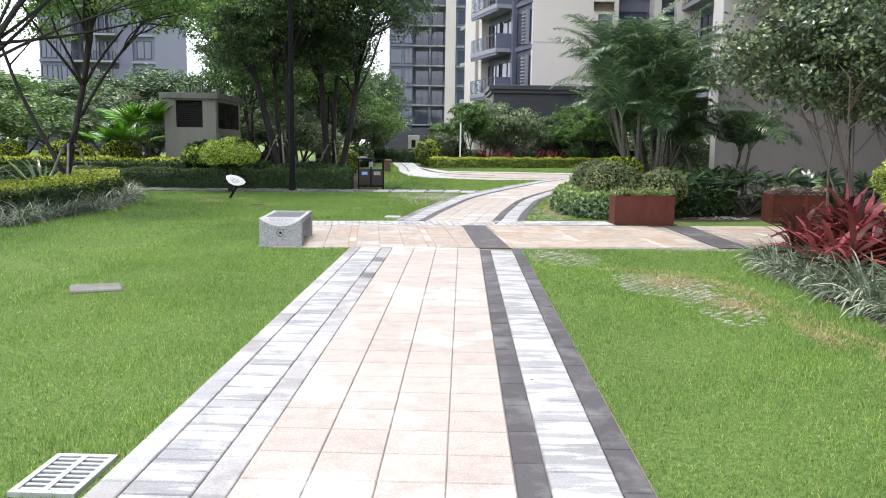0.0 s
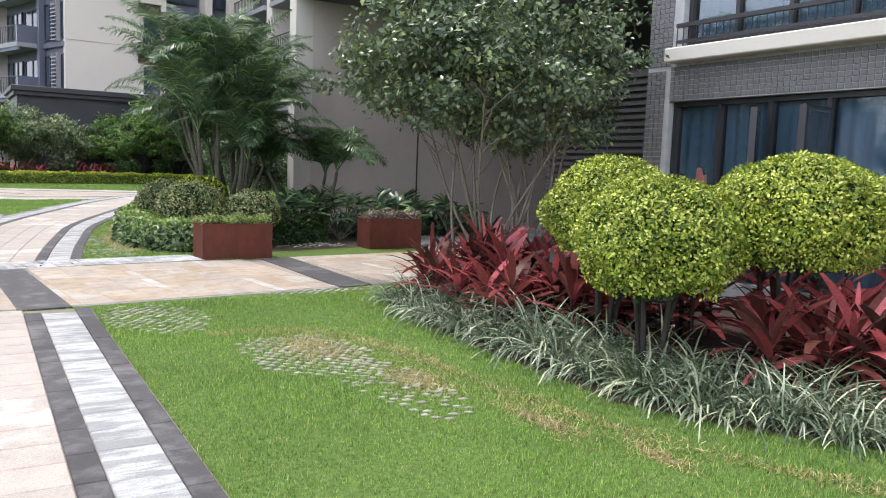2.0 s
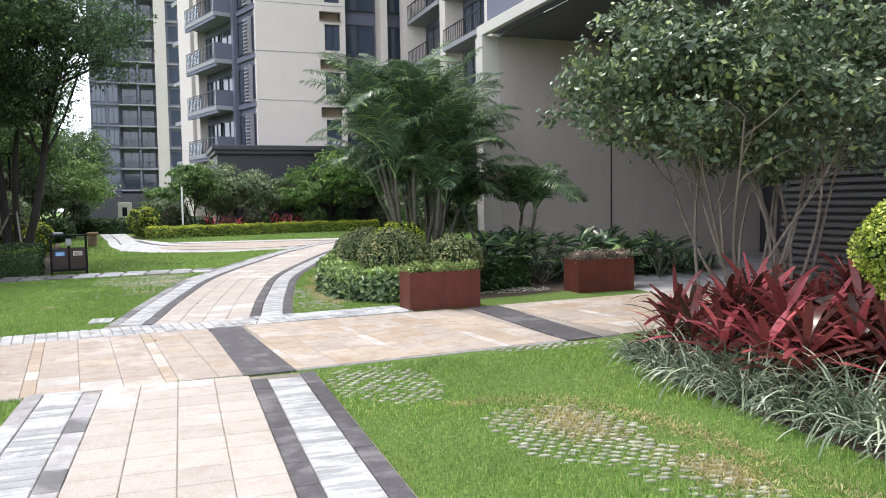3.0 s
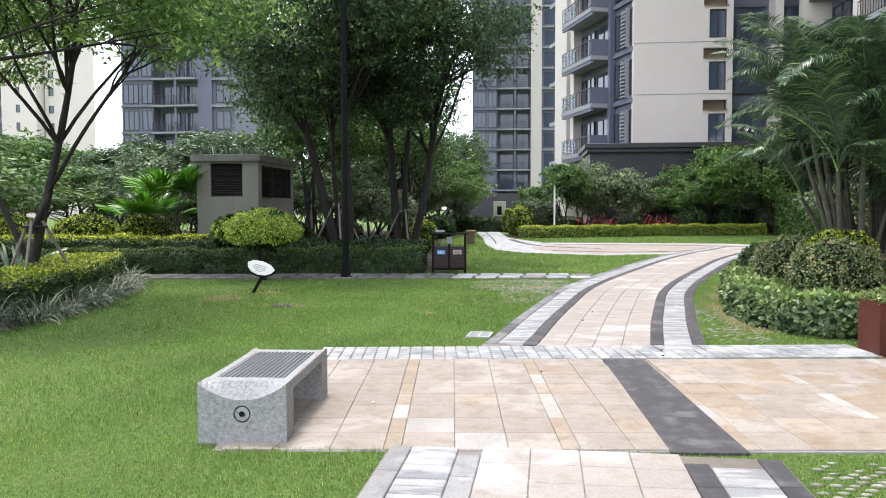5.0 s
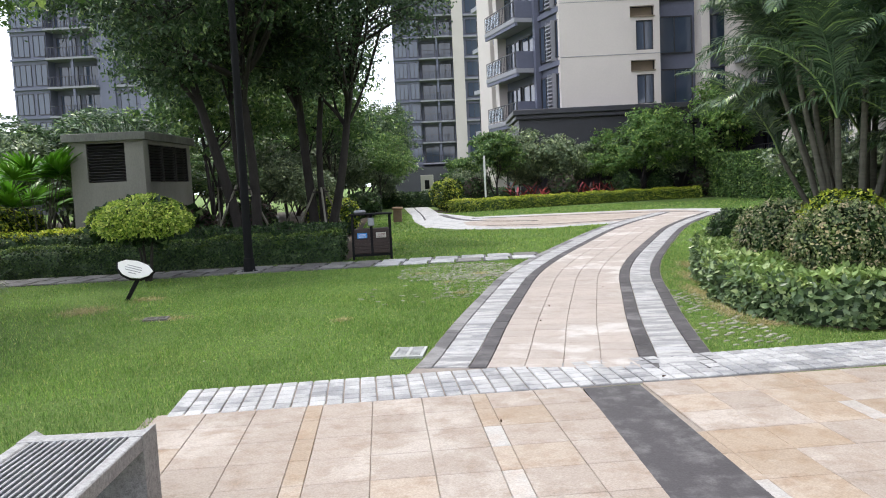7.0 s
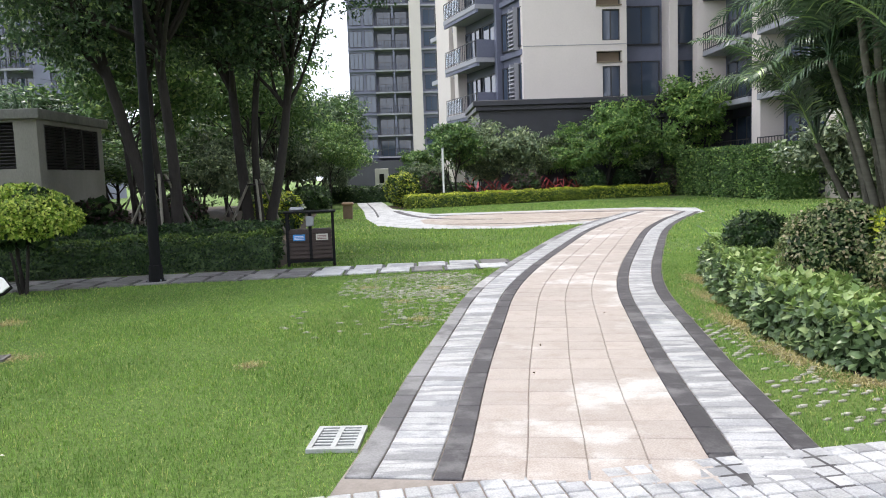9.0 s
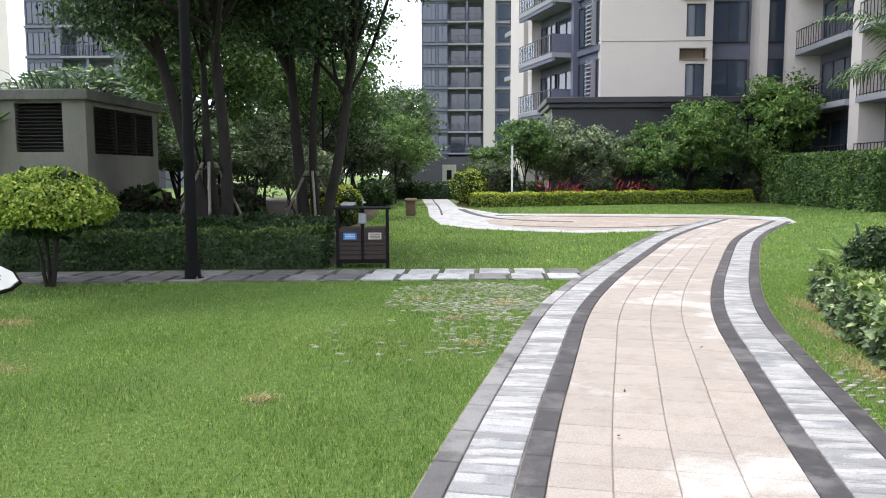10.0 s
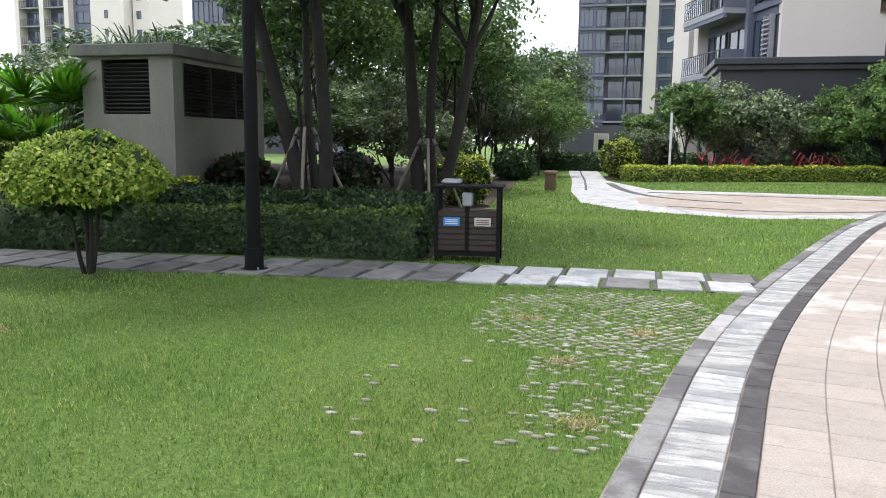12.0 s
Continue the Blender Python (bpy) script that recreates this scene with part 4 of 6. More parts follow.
# ---- street furniture ----
def bench():
    b = thing("garden_bench", "speckled grey granite bench with a steel slat seat", "bench", (-2.475, 11.66, 0), 3.0)
    def end(y0, flip):
        """A slab whose outer top edge is scooped out in a bow."""
        bm = bmesh.new()
        n, w, h, th = 16, 0.31, 0.42, 0.20
        prof = [(w - 2 * w * i / n, h - 0.115 * (1 - (1 - 2 * i / n) ** 2)) for i in range(n + 1)]
        fy, my, by = y0, y0 + flip * 0.10, y0 + flip * th
        front = [bm.verts.new(p) for p in ((-w, fy, 0), (w, fy, 0))] + [bm.verts.new((x, fy, z)) for x, z in prof]
        mid = [bm.verts.new((x, my, h)) for x, z in prof]
        back = [bm.verts.new(p) for p in ((-w, by, 0), (w, by, 0), (w, by, h), (-w, by, h))]
        bm.faces.new(front)
        for k in range(n):
            bm.faces.new((front[2 + k], front[3 + k], mid[k + 1], mid[k]))
        bm.faces.new(mid + [back[3], back[2]])
        bm.faces.new(back)
        bm.faces.new((front[1], back[1], back[2], mid[0], front[2]))
        bm.faces.new((front[0], back[0], back[3], mid[-1], front[-1]))
        bm.faces.new((front[0], front[1], back[1], back[0]))
        bmesh.ops.remove_doubles(bm, verts=bm.verts, dist=1e-5)
        bmesh.ops.recalc_face_normals(bm, faces=bm.faces)
        return bm
    near = part("end_slab", end(-0.66, 1), STONE, b)
    part("end_slab", end(0.72, -1), STONE, b)
    for s in (-1, 1):
        part("side_rail", box(s * 0.275 - 0.032, s * 0.275 + 0.032, -0.46, 0.52, 0.34, 0.419, 0.006), STONE, b)
    for y in (-0.3, 0.02, 0.34):
        part("cross_bar", box(-0.243, 0.243, y - 0.015, y + 0.015, 0.345, 0.372), STEEL, b)
    # black sheet added to give the dark shade between the slats
    part("seat_pan", box(-0.243, 0.243, -0.46, 0.52, 0.325, 0.343), BLACK, b, "dark pan under the slats")
    slat = slab_mesh("slat", 0.013, 0.98, 0.045, SLATSTEEL, 0.003)
    for i in range(14):
        part("slat", slat, None, b, loc=(-0.225 + i * 0.0346, 0.03, 0.374))
    v, f = tube([(0.055 * math.cos(a), -0.661, 0.21 + 0.055 * math.sin(a)) for a in np.linspace(0, 6.5, 30)], 0.004, 5)
    part("ring_inlay", np_mesh("ring_inlay", v, f), BLACK, near, "dark ring cut into the stone")
    bm = bmesh.new()
    bmesh.ops.create_cone(bm, cap_ends=True, segments=12, radius1=0.02, radius2=0.018, depth=0.012, matrix=pose(0, -0.664, 0.21, 90))
    part("stud", bm, BLACK, near)


def litter_bin():
    b = thing("litter_bin", "dark double litter bin with blue and white labels", "bin", (-2.41, 25.1, 0), 6)
    WOODY = plain("dark_brown_slats", (0.045, 0.03, 0.025), 0.6, vary=0.3, relief=0.2)
    bm = bmesh.new()
    for x in (-0.40, 0.40):
        for y in (-0.2, 0.2):
            add_box(bm, x - 0.025, x + 0.025, y - 0.025, y + 0.025, 0.0, 0.98 if x > 0 else 0.95, 0.005)
    add_box(bm, -0.375, 0.375, -0.2, 0.2, 0.08, 0.13)
    part("frame", bm, BLACK, b)
    for k, x in enumerate((-0.2, 0.2)):
        body = part("compartment", box(x - 0.17, x + 0.17, -0.19, 0.19, 0.13, 0.66, 0.01), WOODY, b)
        for i in range(7):
            part("slat", box(x - 0.175, x + 0.175, -0.215, -0.195, 0.15 + i * 0.073, 0.21 + i * 0.073, 0.004), WOODY, body)
        part("label", box(x - 0.105, x + 0.105, -0.222, -0.2165, 0.47, 0.58), plain("blue_label", (0.05, 0.25, 0.6), 0.4, vary=0.1, relief=0) if k == 0 else plain("pale_label", (0.5, 0.48, 0.42), 0.4, vary=0.1, relief=0), body, "blue label" if k == 0 else "pale label")
        bm = bmesh.new()
        for i in range(3):
            add_box(bm, x - 0.08, x + 0.08, -0.2245, -0.2225, 0.49 + i * 0.025, 0.502 + i * 0.025)
        part("lettering", bm, plain("label_print", (0.7, 0.75, 0.8) if k == 0 else (0.2, 0.1, 0.1), 0.5, relief=0), body)
    part("centre_panel", box(-0.03, 0.03, -0.205, -0.15, 0.13, 0.95), BLACK, b)
    part("ashtray", box(-0.07, 0.07, -0.23, -0.13, 0.72, 0.90, 0.015), STEEL, b, "steel ashtray box with paper notice")
    bm = box(-0.46, 0.46, -0.25, 0.25, 0.955, 0.985, 0.008)
    part("roof", bm, BLACK, b)
    bm = box(-0.36, -0.10, -0.13, 0.13, 0.985, 1.06, 0.03)
    part("top_tray", bm, STEEL, b)


def plant_sign():
    b = thing("plant_sign", "small white tilted information plate on a black post", "sign", (-5.62, 20.22, 0), 8)
    bm = bmesh.new()
    add_box(bm, -0.03, 0.03, -0.02, 0.02, 0, 0.56, 0.006, pose(-0.09, 0, -0.02, 0, 30, 0))
    part("post", bm, BLACK, b)
    m = pose(0.08, -0.05, 0.47, 52, 18, 0)
    bm = bmesh.new()
    bmesh.ops.create_cone(bm, cap_ends=True, segments=10, radius1=0.29, radius2=0.28, depth=0.03)
    for v in bm.verts:
        v.co.y *= 0.62
        v.co.x *= 1 + 0.12 * math.sin(v.co.y * 14)
    bmesh.ops.transform(bm, matrix=m, verts=bm.verts)
    part("backing", bm, BLACK, b)
    bm = bmesh.new()
    bmesh.ops.create_cone(bm, cap_ends=True, segments=10, radius1=0.262, radius2=0.257, depth=0.012)
    for v in bm.verts:
        v.co.y *= 0.6
        v.co.x *= 1 + 0.12 * math.sin(v.co.y * 14)
    bmesh.ops.transform(bm, matrix=m @ pose(0, 0, 0.023), verts=bm.verts)
    plate = part("plate", bm, plain("white_enamel", (0.75, 0.75, 0.72), 0.35, vary=0.06, relief=0), b, "white enamel plate")
    bm = bmesh.new()
    for i, w in enumerate((0.07, 0.13, 0.14, 0.12)):
        add_box(bm, -w, w * 0.8, -0.075 + i * 0.04 - 0.006, -0.075 + i * 0.04 + 0.006, 0.0, 0.002)
    bmesh.ops.transform(bm, matrix=m @ pose(0, 0, 0.0295), verts=bm.verts)
    part("lettering", bm, plain("grey_print", (0.25, 0.25, 0.25), 0.5, relief=0), plate)


def lamp_post(x, y, h, r, label):
    b = thing("lamp_post", label, "lamp post", (x, y, 0))
    v, f = tube([(0, 0, 0), (0, 0, h * 0.5), (0, 0, h)], [r, r * 0.85, r * 0.7], 14)
    part("pole", np_mesh("pole", v, f, True), BLACK, b)
    bm = bmesh.new()
    bmesh.ops.create_cone(bm, cap_ends=True, segments=16, radius1=r * 2.0, radius2=r * 1.9, depth=0.03, matrix=pose(0, 0, 0.015))
    bmesh.ops.create_cone(bm, cap_ends=True, segments=16, radius1=r * 1.35, radius2=r * 1.2, depth=0.25, matrix=pose(0, 0, 0.155))
    part("base", bm, BLACK, b)
    for a in range(4):
        bm = bmesh.new()
        bmesh.ops.create_cone(bm, cap_ends=True, segments=6, radius1=0.012, radius2=0.012, depth=0.03, matrix=pose(r * 1.65 * math.cos(a * 1.57 + 0.8), r * 1.65 * math.sin(a * 1.57 + 0.8), 0.045))
        part("bolt", bm, STEEL, b)
    bm = bmesh.new()
    bmesh.ops.create_cone(bm, cap_ends=True, segments=16, radius1=0.10, radius2=0.26, depth=0.10, matrix=pose(0, 0, h + 0.05))
    part("head", bm, BLACK, b)


def shed():
    b = thing("utility_shed", "grey rendered ventilation shed with dark louvres and concrete roof", "shed", (-8.92, 27.15, 0))
    W, D, H = 0.90, 3.3, 2.93
    bm = bmesh.new()
    walls_with_holes(bm, -W, W, 0, H, 0, 0.15, [(-0.49, 0.44, 1.95, 2.88)])
    T = Matrix(((0, -1, 0, W), (1, 0, 0, 0), (0, 0, 1, 0), (0, 0, 0, 1)))
    b2 = bmesh.new()
    walls_with_holes(b2, 0.15, D, 0, H, 0, 0.15, [(0.3, D - 0.25, 1.92, 2.84)])
    bmesh.ops.transform(b2, matrix=T, verts=b2.verts)
    me = bpy.data.meshes.new("tmp")
    b2.to_mesh(me)
    b2.free()
    bm.from_mesh(me)
    add_box(bm, -W, -W + 0.15, 0.15, D, 0, H)
    add_box(bm, -W + 0.15, W - 0.15, D - 0.15, D, 0, H)
    part("wall", bm, RENDER, b)
    part("roof", box(-W - 0.12, W + 0.12, -0.14, D + 0.12, H, H + 0.2, 0.015), CONCRETE, b, "stained concrete roof slab")
    for frame_m, x0, x1 in ((ID, -0.49, 0.44), (T, 0.3, D - 0.25)):
        bm = bmesh.new()
        for i in range(13):
            z = 1.97 + i * 0.068
            add_box(bm, x0, x1, 0.03, 0.10, z, z + 0.012, 0, frame_m @ pose(0, 0, 0) @ Matrix.Translation((0, 0.06, z)) @ pose(0, 0, 0, -35) @ Matrix.Translation((0, -0.06, -z)))
        if frame_m is not ID:
            for i in range(4):
                xx = x0 + (x1 - x0) * (i + 0.0) / 3
                add_box(bm, min(xx, x1 - 0.04), min(xx, x1 - 0.04) + 0.04, 0.0, 0.1, 1.92, 2.84, 0, frame_m)
        part("louvre", bm, LOUVRE, b, "dark metal louvre grille")
        # black sheet added behind the slats for the unlit inside of the shed
        bm = box(x0, x1, 0.13, 0.145, 1.94, 2.84)
        bmesh.ops.transform(bm, matrix=frame_m, verts=bm.verts)
        part("backing", bm, BLACK, b)
    rng = np.random.default_rng(8)
    at = np.stack([rng.normal(-0.1, 0.35, 110).clip(-0.8, 0.8), rng.uniform(0.0, 1.8, 110), np.full(110, H + 0.2)], 1)
    v, f = blades(rng, at, rng.uniform(0, 6.28, 110), rng.uniform(0.2, 0.62, 110), 0.03, rng.uniform(0.8, 1.5, 110), rng.uniform(0.3, 1.4, 110), 3)
    tagged(part("weeds", np_mesh("weeds", v, f), PALMLEAF), "weeds growing on the shed's concrete roof", "weeds", kind="stuff").matrix_basis = pose(-8.92, 27.15, 0)


def drain(x, y, w, l, rz, label, tone=(0.42, 0.43, 0.42)):
    b = thing("drain_cover", label, "drain cover", (x, y, 0), rz)
    PALEMETAL = plain("drain_grating", tone, 0.6, 0.2, vary=0.25, relief=0.2)
    # black block in place of the shade down in the drain
    part("pit", box(-w / 2 + 0.01, w / 2 - 0.01, -l / 2 + 0.01, l / 2 - 0.01, -0.1, 0.0055), BLACK, b)
    bm = bmesh.new()
    t = 0.03
    for a, c, d, e in ((-w / 2, w / 2, -l / 2, -l / 2 + t), (-w / 2, w / 2, l / 2 - t, l / 2), (-w / 2, -w / 2 + t, -l / 2 + t, l / 2 - t), (w / 2 - t, w / 2, -l / 2 + t, l / 2 - t), (-0.015, 0.015, -l / 2 + t, l / 2 - t)):
        add_box(bm, a, c, d, e, -0.02, 0.024)
    part("frame", bm, PALEMETAL, b)
    n = int((l - 2 * t) / 0.045)
    bar = slab_mesh("bar", w - 2 * t - 0.002, 0.02, 0.02, PALEMETAL, 0.003)
    for i in range(n):
        part("bar", bar, None, b, loc=(0, -l / 2 + t + (i + 0.5) * (l - 2 * t) / n, 0.001))


def planter(x, y, w, d, h, rz, leafmat, label, tall):
    b = thing("planter_box", label, "planter", (x, y, 0), rz)
    t = 0.02
    bm = bmesh.new()
    rings = []
    for o, z in ((0, 0), (0, h), (-0.005, h), (-0.005, h + 0.025), (0.045, h + 0.025), (0.045, h), (t, h), (t, 0.02)):
        rings.append([bm.verts.new(((w / 2 - o) * a, (d / 2 - o) * c, z)) for a, c in ((-1, -1), (1, -1), (1, 1), (-1, 1))])
    for ra, rb in zip(rings[:-1], rings[1:]):
        for i in range(4):
            bm.faces.new((ra[i], ra[(i + 1) % 4], rb[(i + 1) % 4], rb[i]))
    bm.faces.new(rings[-1])
    bmesh.ops.recalc_face_normals(bm, faces=bm.faces)
    part("box", bm, CORTEN, b)
    part("soil", box(-w / 2 + t, w / 2 - t, -d / 2 + t, d / 2 - t, h - 0.2, h - 0.05), SOIL, b)
    rng = np.random.default_rng(int(x * 10))
    n = 2600
    at = np.stack([rng.uniform(-w / 2, w / 2, n), rng.uniform(-d / 2, d / 2, n), h + tall * rng.uniform(0, 1, n) ** 0.7], 1)
    at[:, 2] += 0.03 * np.sin(at[:, 0] * 14) - 0.02
    v, f = leaves(rng, at, np.tile([0, 0, 1.0], (n, 1)), 0.05, 0.6, 1.0, 0.3)
    tagged(part("planter_greenery", np_mesh("planter_greenery", v, f), leafmat, None, "", pose(x, y, 0, 0, 0, rz)), "low leafy plants filling a rust-red planter", "plant", "planter plants")


bench()
litter_bin()
plant_sign()
lamp_post(-4.66, 23.48, 7.2, 0.085, "tall slim black lamp post at the lawn's edge")
lamp_post(-5.75, 38.6, 3.8, 0.055, "black garden lamp post among trees")
lamp_post(13.1, 52.9, 4.1, 0.055, "black garden lamp post behind a hedge")
shed()
drain(-1.80, 3.1, 0.30, 0.43, -2, "pale grating over a drain in the grass")
drain(-1.08, 15.65, 0.30, 0.41, -5, "pale grating over a drain beside the kerb")
drain(-4.5, 18.27, 0.3, 0.22, 10, "small dull drain grating in the lawn", (0.14, 0.13, 0.12))
planter(3.85, 14.9, 1.15, 0.55, 0.56, 0, PLANTERLEAF, "rust-red steel planter box with pale green plants", 0.14)
planter(7.28, 15.8, 1.14, 0.55, 0.56, 0, PINKLEAF, "rust-red steel planter box with pinkish plants", 0.16)
b = thing("garden_marker", "thin white upright pole at the bed's edge", "pole", (1.02, 48.6, 0))
v, f = tube([(0, 0, 0), (0, 0, 1.3), (0.0, 0, 2.75)], 0.05, 8)
part("pole", np_mesh("pole", v, f), plain("white_paint", (0.75, 0.75, 0.73), 0.5, vary=0.1), b)
part("cap", box(-0.06, 0.06, -0.06, 0.06, 2.75, 2.8, 0.01), STEEL, b)
b = thing("bollard", "short brown stone bollard on the lawn", "bollard", (-2.95, 40.2, 0))
part("body", box(-0.17, 0.17, -0.17, 0.17, 0, 0.5, 0.02), plain("brown_stone", (0.16, 0.11, 0.07), 0.8), b)
part("cap", box(-0.22, 0.22, -0.22, 0.22, 0.5, 0.62, 0.04), plain("brown_stone_cap", (0.2, 0.13, 0.08), 0.8), b)
b = thing("gate_pillar", "small cream pillar with dark plate near the far tower", "pillar", (-2.7, 70, 0))
part("body", box(-0.5, 0.5, -0.3, 0.3, 0, 2.1, 0.02), CREAM_LIT, b)
part("plate", box(-0.18, 0.18, -0.33, -0.302, 1.0, 1.7), BLACK, b)
bm = box(-0.28, 0.22, -0.2, 0.2, -0.02, 0.03, 0.015)
tagged(part("manhole_cover", bm, CONCRETE, None, "", pose(-3.62, 7.6, 0, 0, 1, 25)), "weathered concrete cover sunk in the grass", "cover")
# ---- plants ----
def topiary(name, centre, radii, mat, n, size, label, stem=True, group="", cut=-0.75, narrow=0.6):
    rng = np.random.default_rng(int(abs(centre[0] * 100 + centre[1] * 7)) + n)
    x, y, z = centre
    b = thing(name, label, "bush", (x, y, 0), 0, group)
    at, d = blob(rng, (0, 0, z), radii, n, 0.24, 0.12, cut)
    v, f = leaves(rng, at, d, size, narrow, 1.0, 0.25)
    part("foliage", np_mesh("foliage", v, f), mat, b)
    # dark leaf shell added to stand in for shade deep in the bush
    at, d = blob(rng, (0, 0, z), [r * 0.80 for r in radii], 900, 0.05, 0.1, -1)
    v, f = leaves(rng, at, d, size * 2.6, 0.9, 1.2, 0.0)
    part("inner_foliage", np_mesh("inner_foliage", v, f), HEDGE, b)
    if stem:
        parts = []
        for k in range(5):
            a = rng.uniform(0, 6.28)
            parts.append(tube(curve((0.06 * math.cos(a), 0.06 * math.sin(a), 0), (radii[0] * 0.45 * math.cos(a), radii[1] * 0.45 * math.sin(a), z), rng, 0.03), np.linspace(0.028, 0.012, 8), 6))
        v, f = joined(*parts)
        part("stem", np_mesh("stem", v, f, True), BARK, b)
    return b


FRESH = foliage("fresh_lime_leaf", (0.13, 0.24, 0.03), (0.44, 0.58, 0.09), (0.70, 0.76, 0.18), share=0.3)
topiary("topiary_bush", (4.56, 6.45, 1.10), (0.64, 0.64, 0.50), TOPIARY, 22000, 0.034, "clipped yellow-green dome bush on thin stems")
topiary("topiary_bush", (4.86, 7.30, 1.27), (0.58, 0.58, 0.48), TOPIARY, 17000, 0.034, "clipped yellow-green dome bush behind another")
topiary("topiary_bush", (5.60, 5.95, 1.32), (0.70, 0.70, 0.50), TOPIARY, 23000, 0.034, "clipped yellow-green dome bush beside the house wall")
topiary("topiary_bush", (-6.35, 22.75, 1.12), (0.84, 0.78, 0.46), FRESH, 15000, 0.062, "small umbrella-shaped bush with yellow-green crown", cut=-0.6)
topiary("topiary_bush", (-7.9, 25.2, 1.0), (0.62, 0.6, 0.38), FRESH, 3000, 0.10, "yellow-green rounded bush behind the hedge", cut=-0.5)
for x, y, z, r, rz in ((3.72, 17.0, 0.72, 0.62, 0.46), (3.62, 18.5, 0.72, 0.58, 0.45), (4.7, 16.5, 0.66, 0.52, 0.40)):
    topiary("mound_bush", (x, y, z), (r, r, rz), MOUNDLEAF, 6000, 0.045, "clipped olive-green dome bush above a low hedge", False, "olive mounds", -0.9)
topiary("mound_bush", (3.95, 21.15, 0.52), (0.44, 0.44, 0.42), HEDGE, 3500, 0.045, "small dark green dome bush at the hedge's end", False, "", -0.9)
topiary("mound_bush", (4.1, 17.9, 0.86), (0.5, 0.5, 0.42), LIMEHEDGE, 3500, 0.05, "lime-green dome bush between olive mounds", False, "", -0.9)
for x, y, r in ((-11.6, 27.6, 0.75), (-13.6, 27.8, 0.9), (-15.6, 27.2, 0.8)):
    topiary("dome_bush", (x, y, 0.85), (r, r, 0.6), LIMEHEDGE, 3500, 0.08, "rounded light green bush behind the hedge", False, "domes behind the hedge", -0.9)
for x, y, r, m in ((5.2, 50.5, 0.85, "d"), (9.0, 52.2, 0.8, "g"), (-1.2, 50.5, 0.7, "l"), (-0.8, 48.4, 0.7, "l"), (-0.4, 50.8, 0.8, "g"), (0.5, 50.2, 0.7, "d"), (13.6, 53.0, 0.8, "d"), (11.2, 53.2, 0.7, "g"), (-5.2, 37.0, 0.9, "l"), (-4.4, 33.5, 0.7, "l"), (-5.0, 46.0, 0.9, "g"), (-7.1, 33.0, 0.8, "d"), (-7.6, 28.6, 0.75, "d")):
    topiary("dome_bush", (x, y, 0.62 + (y > 46) * 0.22), (r, r, 0.62 + (y > 46) * 0.2), {"d": foliage("dark_purple_leaf", (0.04, 0.025, 0.03), (0.09, 0.05, 0.05)) if m == "d" else None, "g": HEDGE, "l": LIMEHEDGE}[m], 2200, 0.09, {"d": "dark purplish dome bush in a shrub bed", "g": "green dome bush in a shrub bed", "l": "lime-green dome bush near the path"}[m], False, "", -0.9)


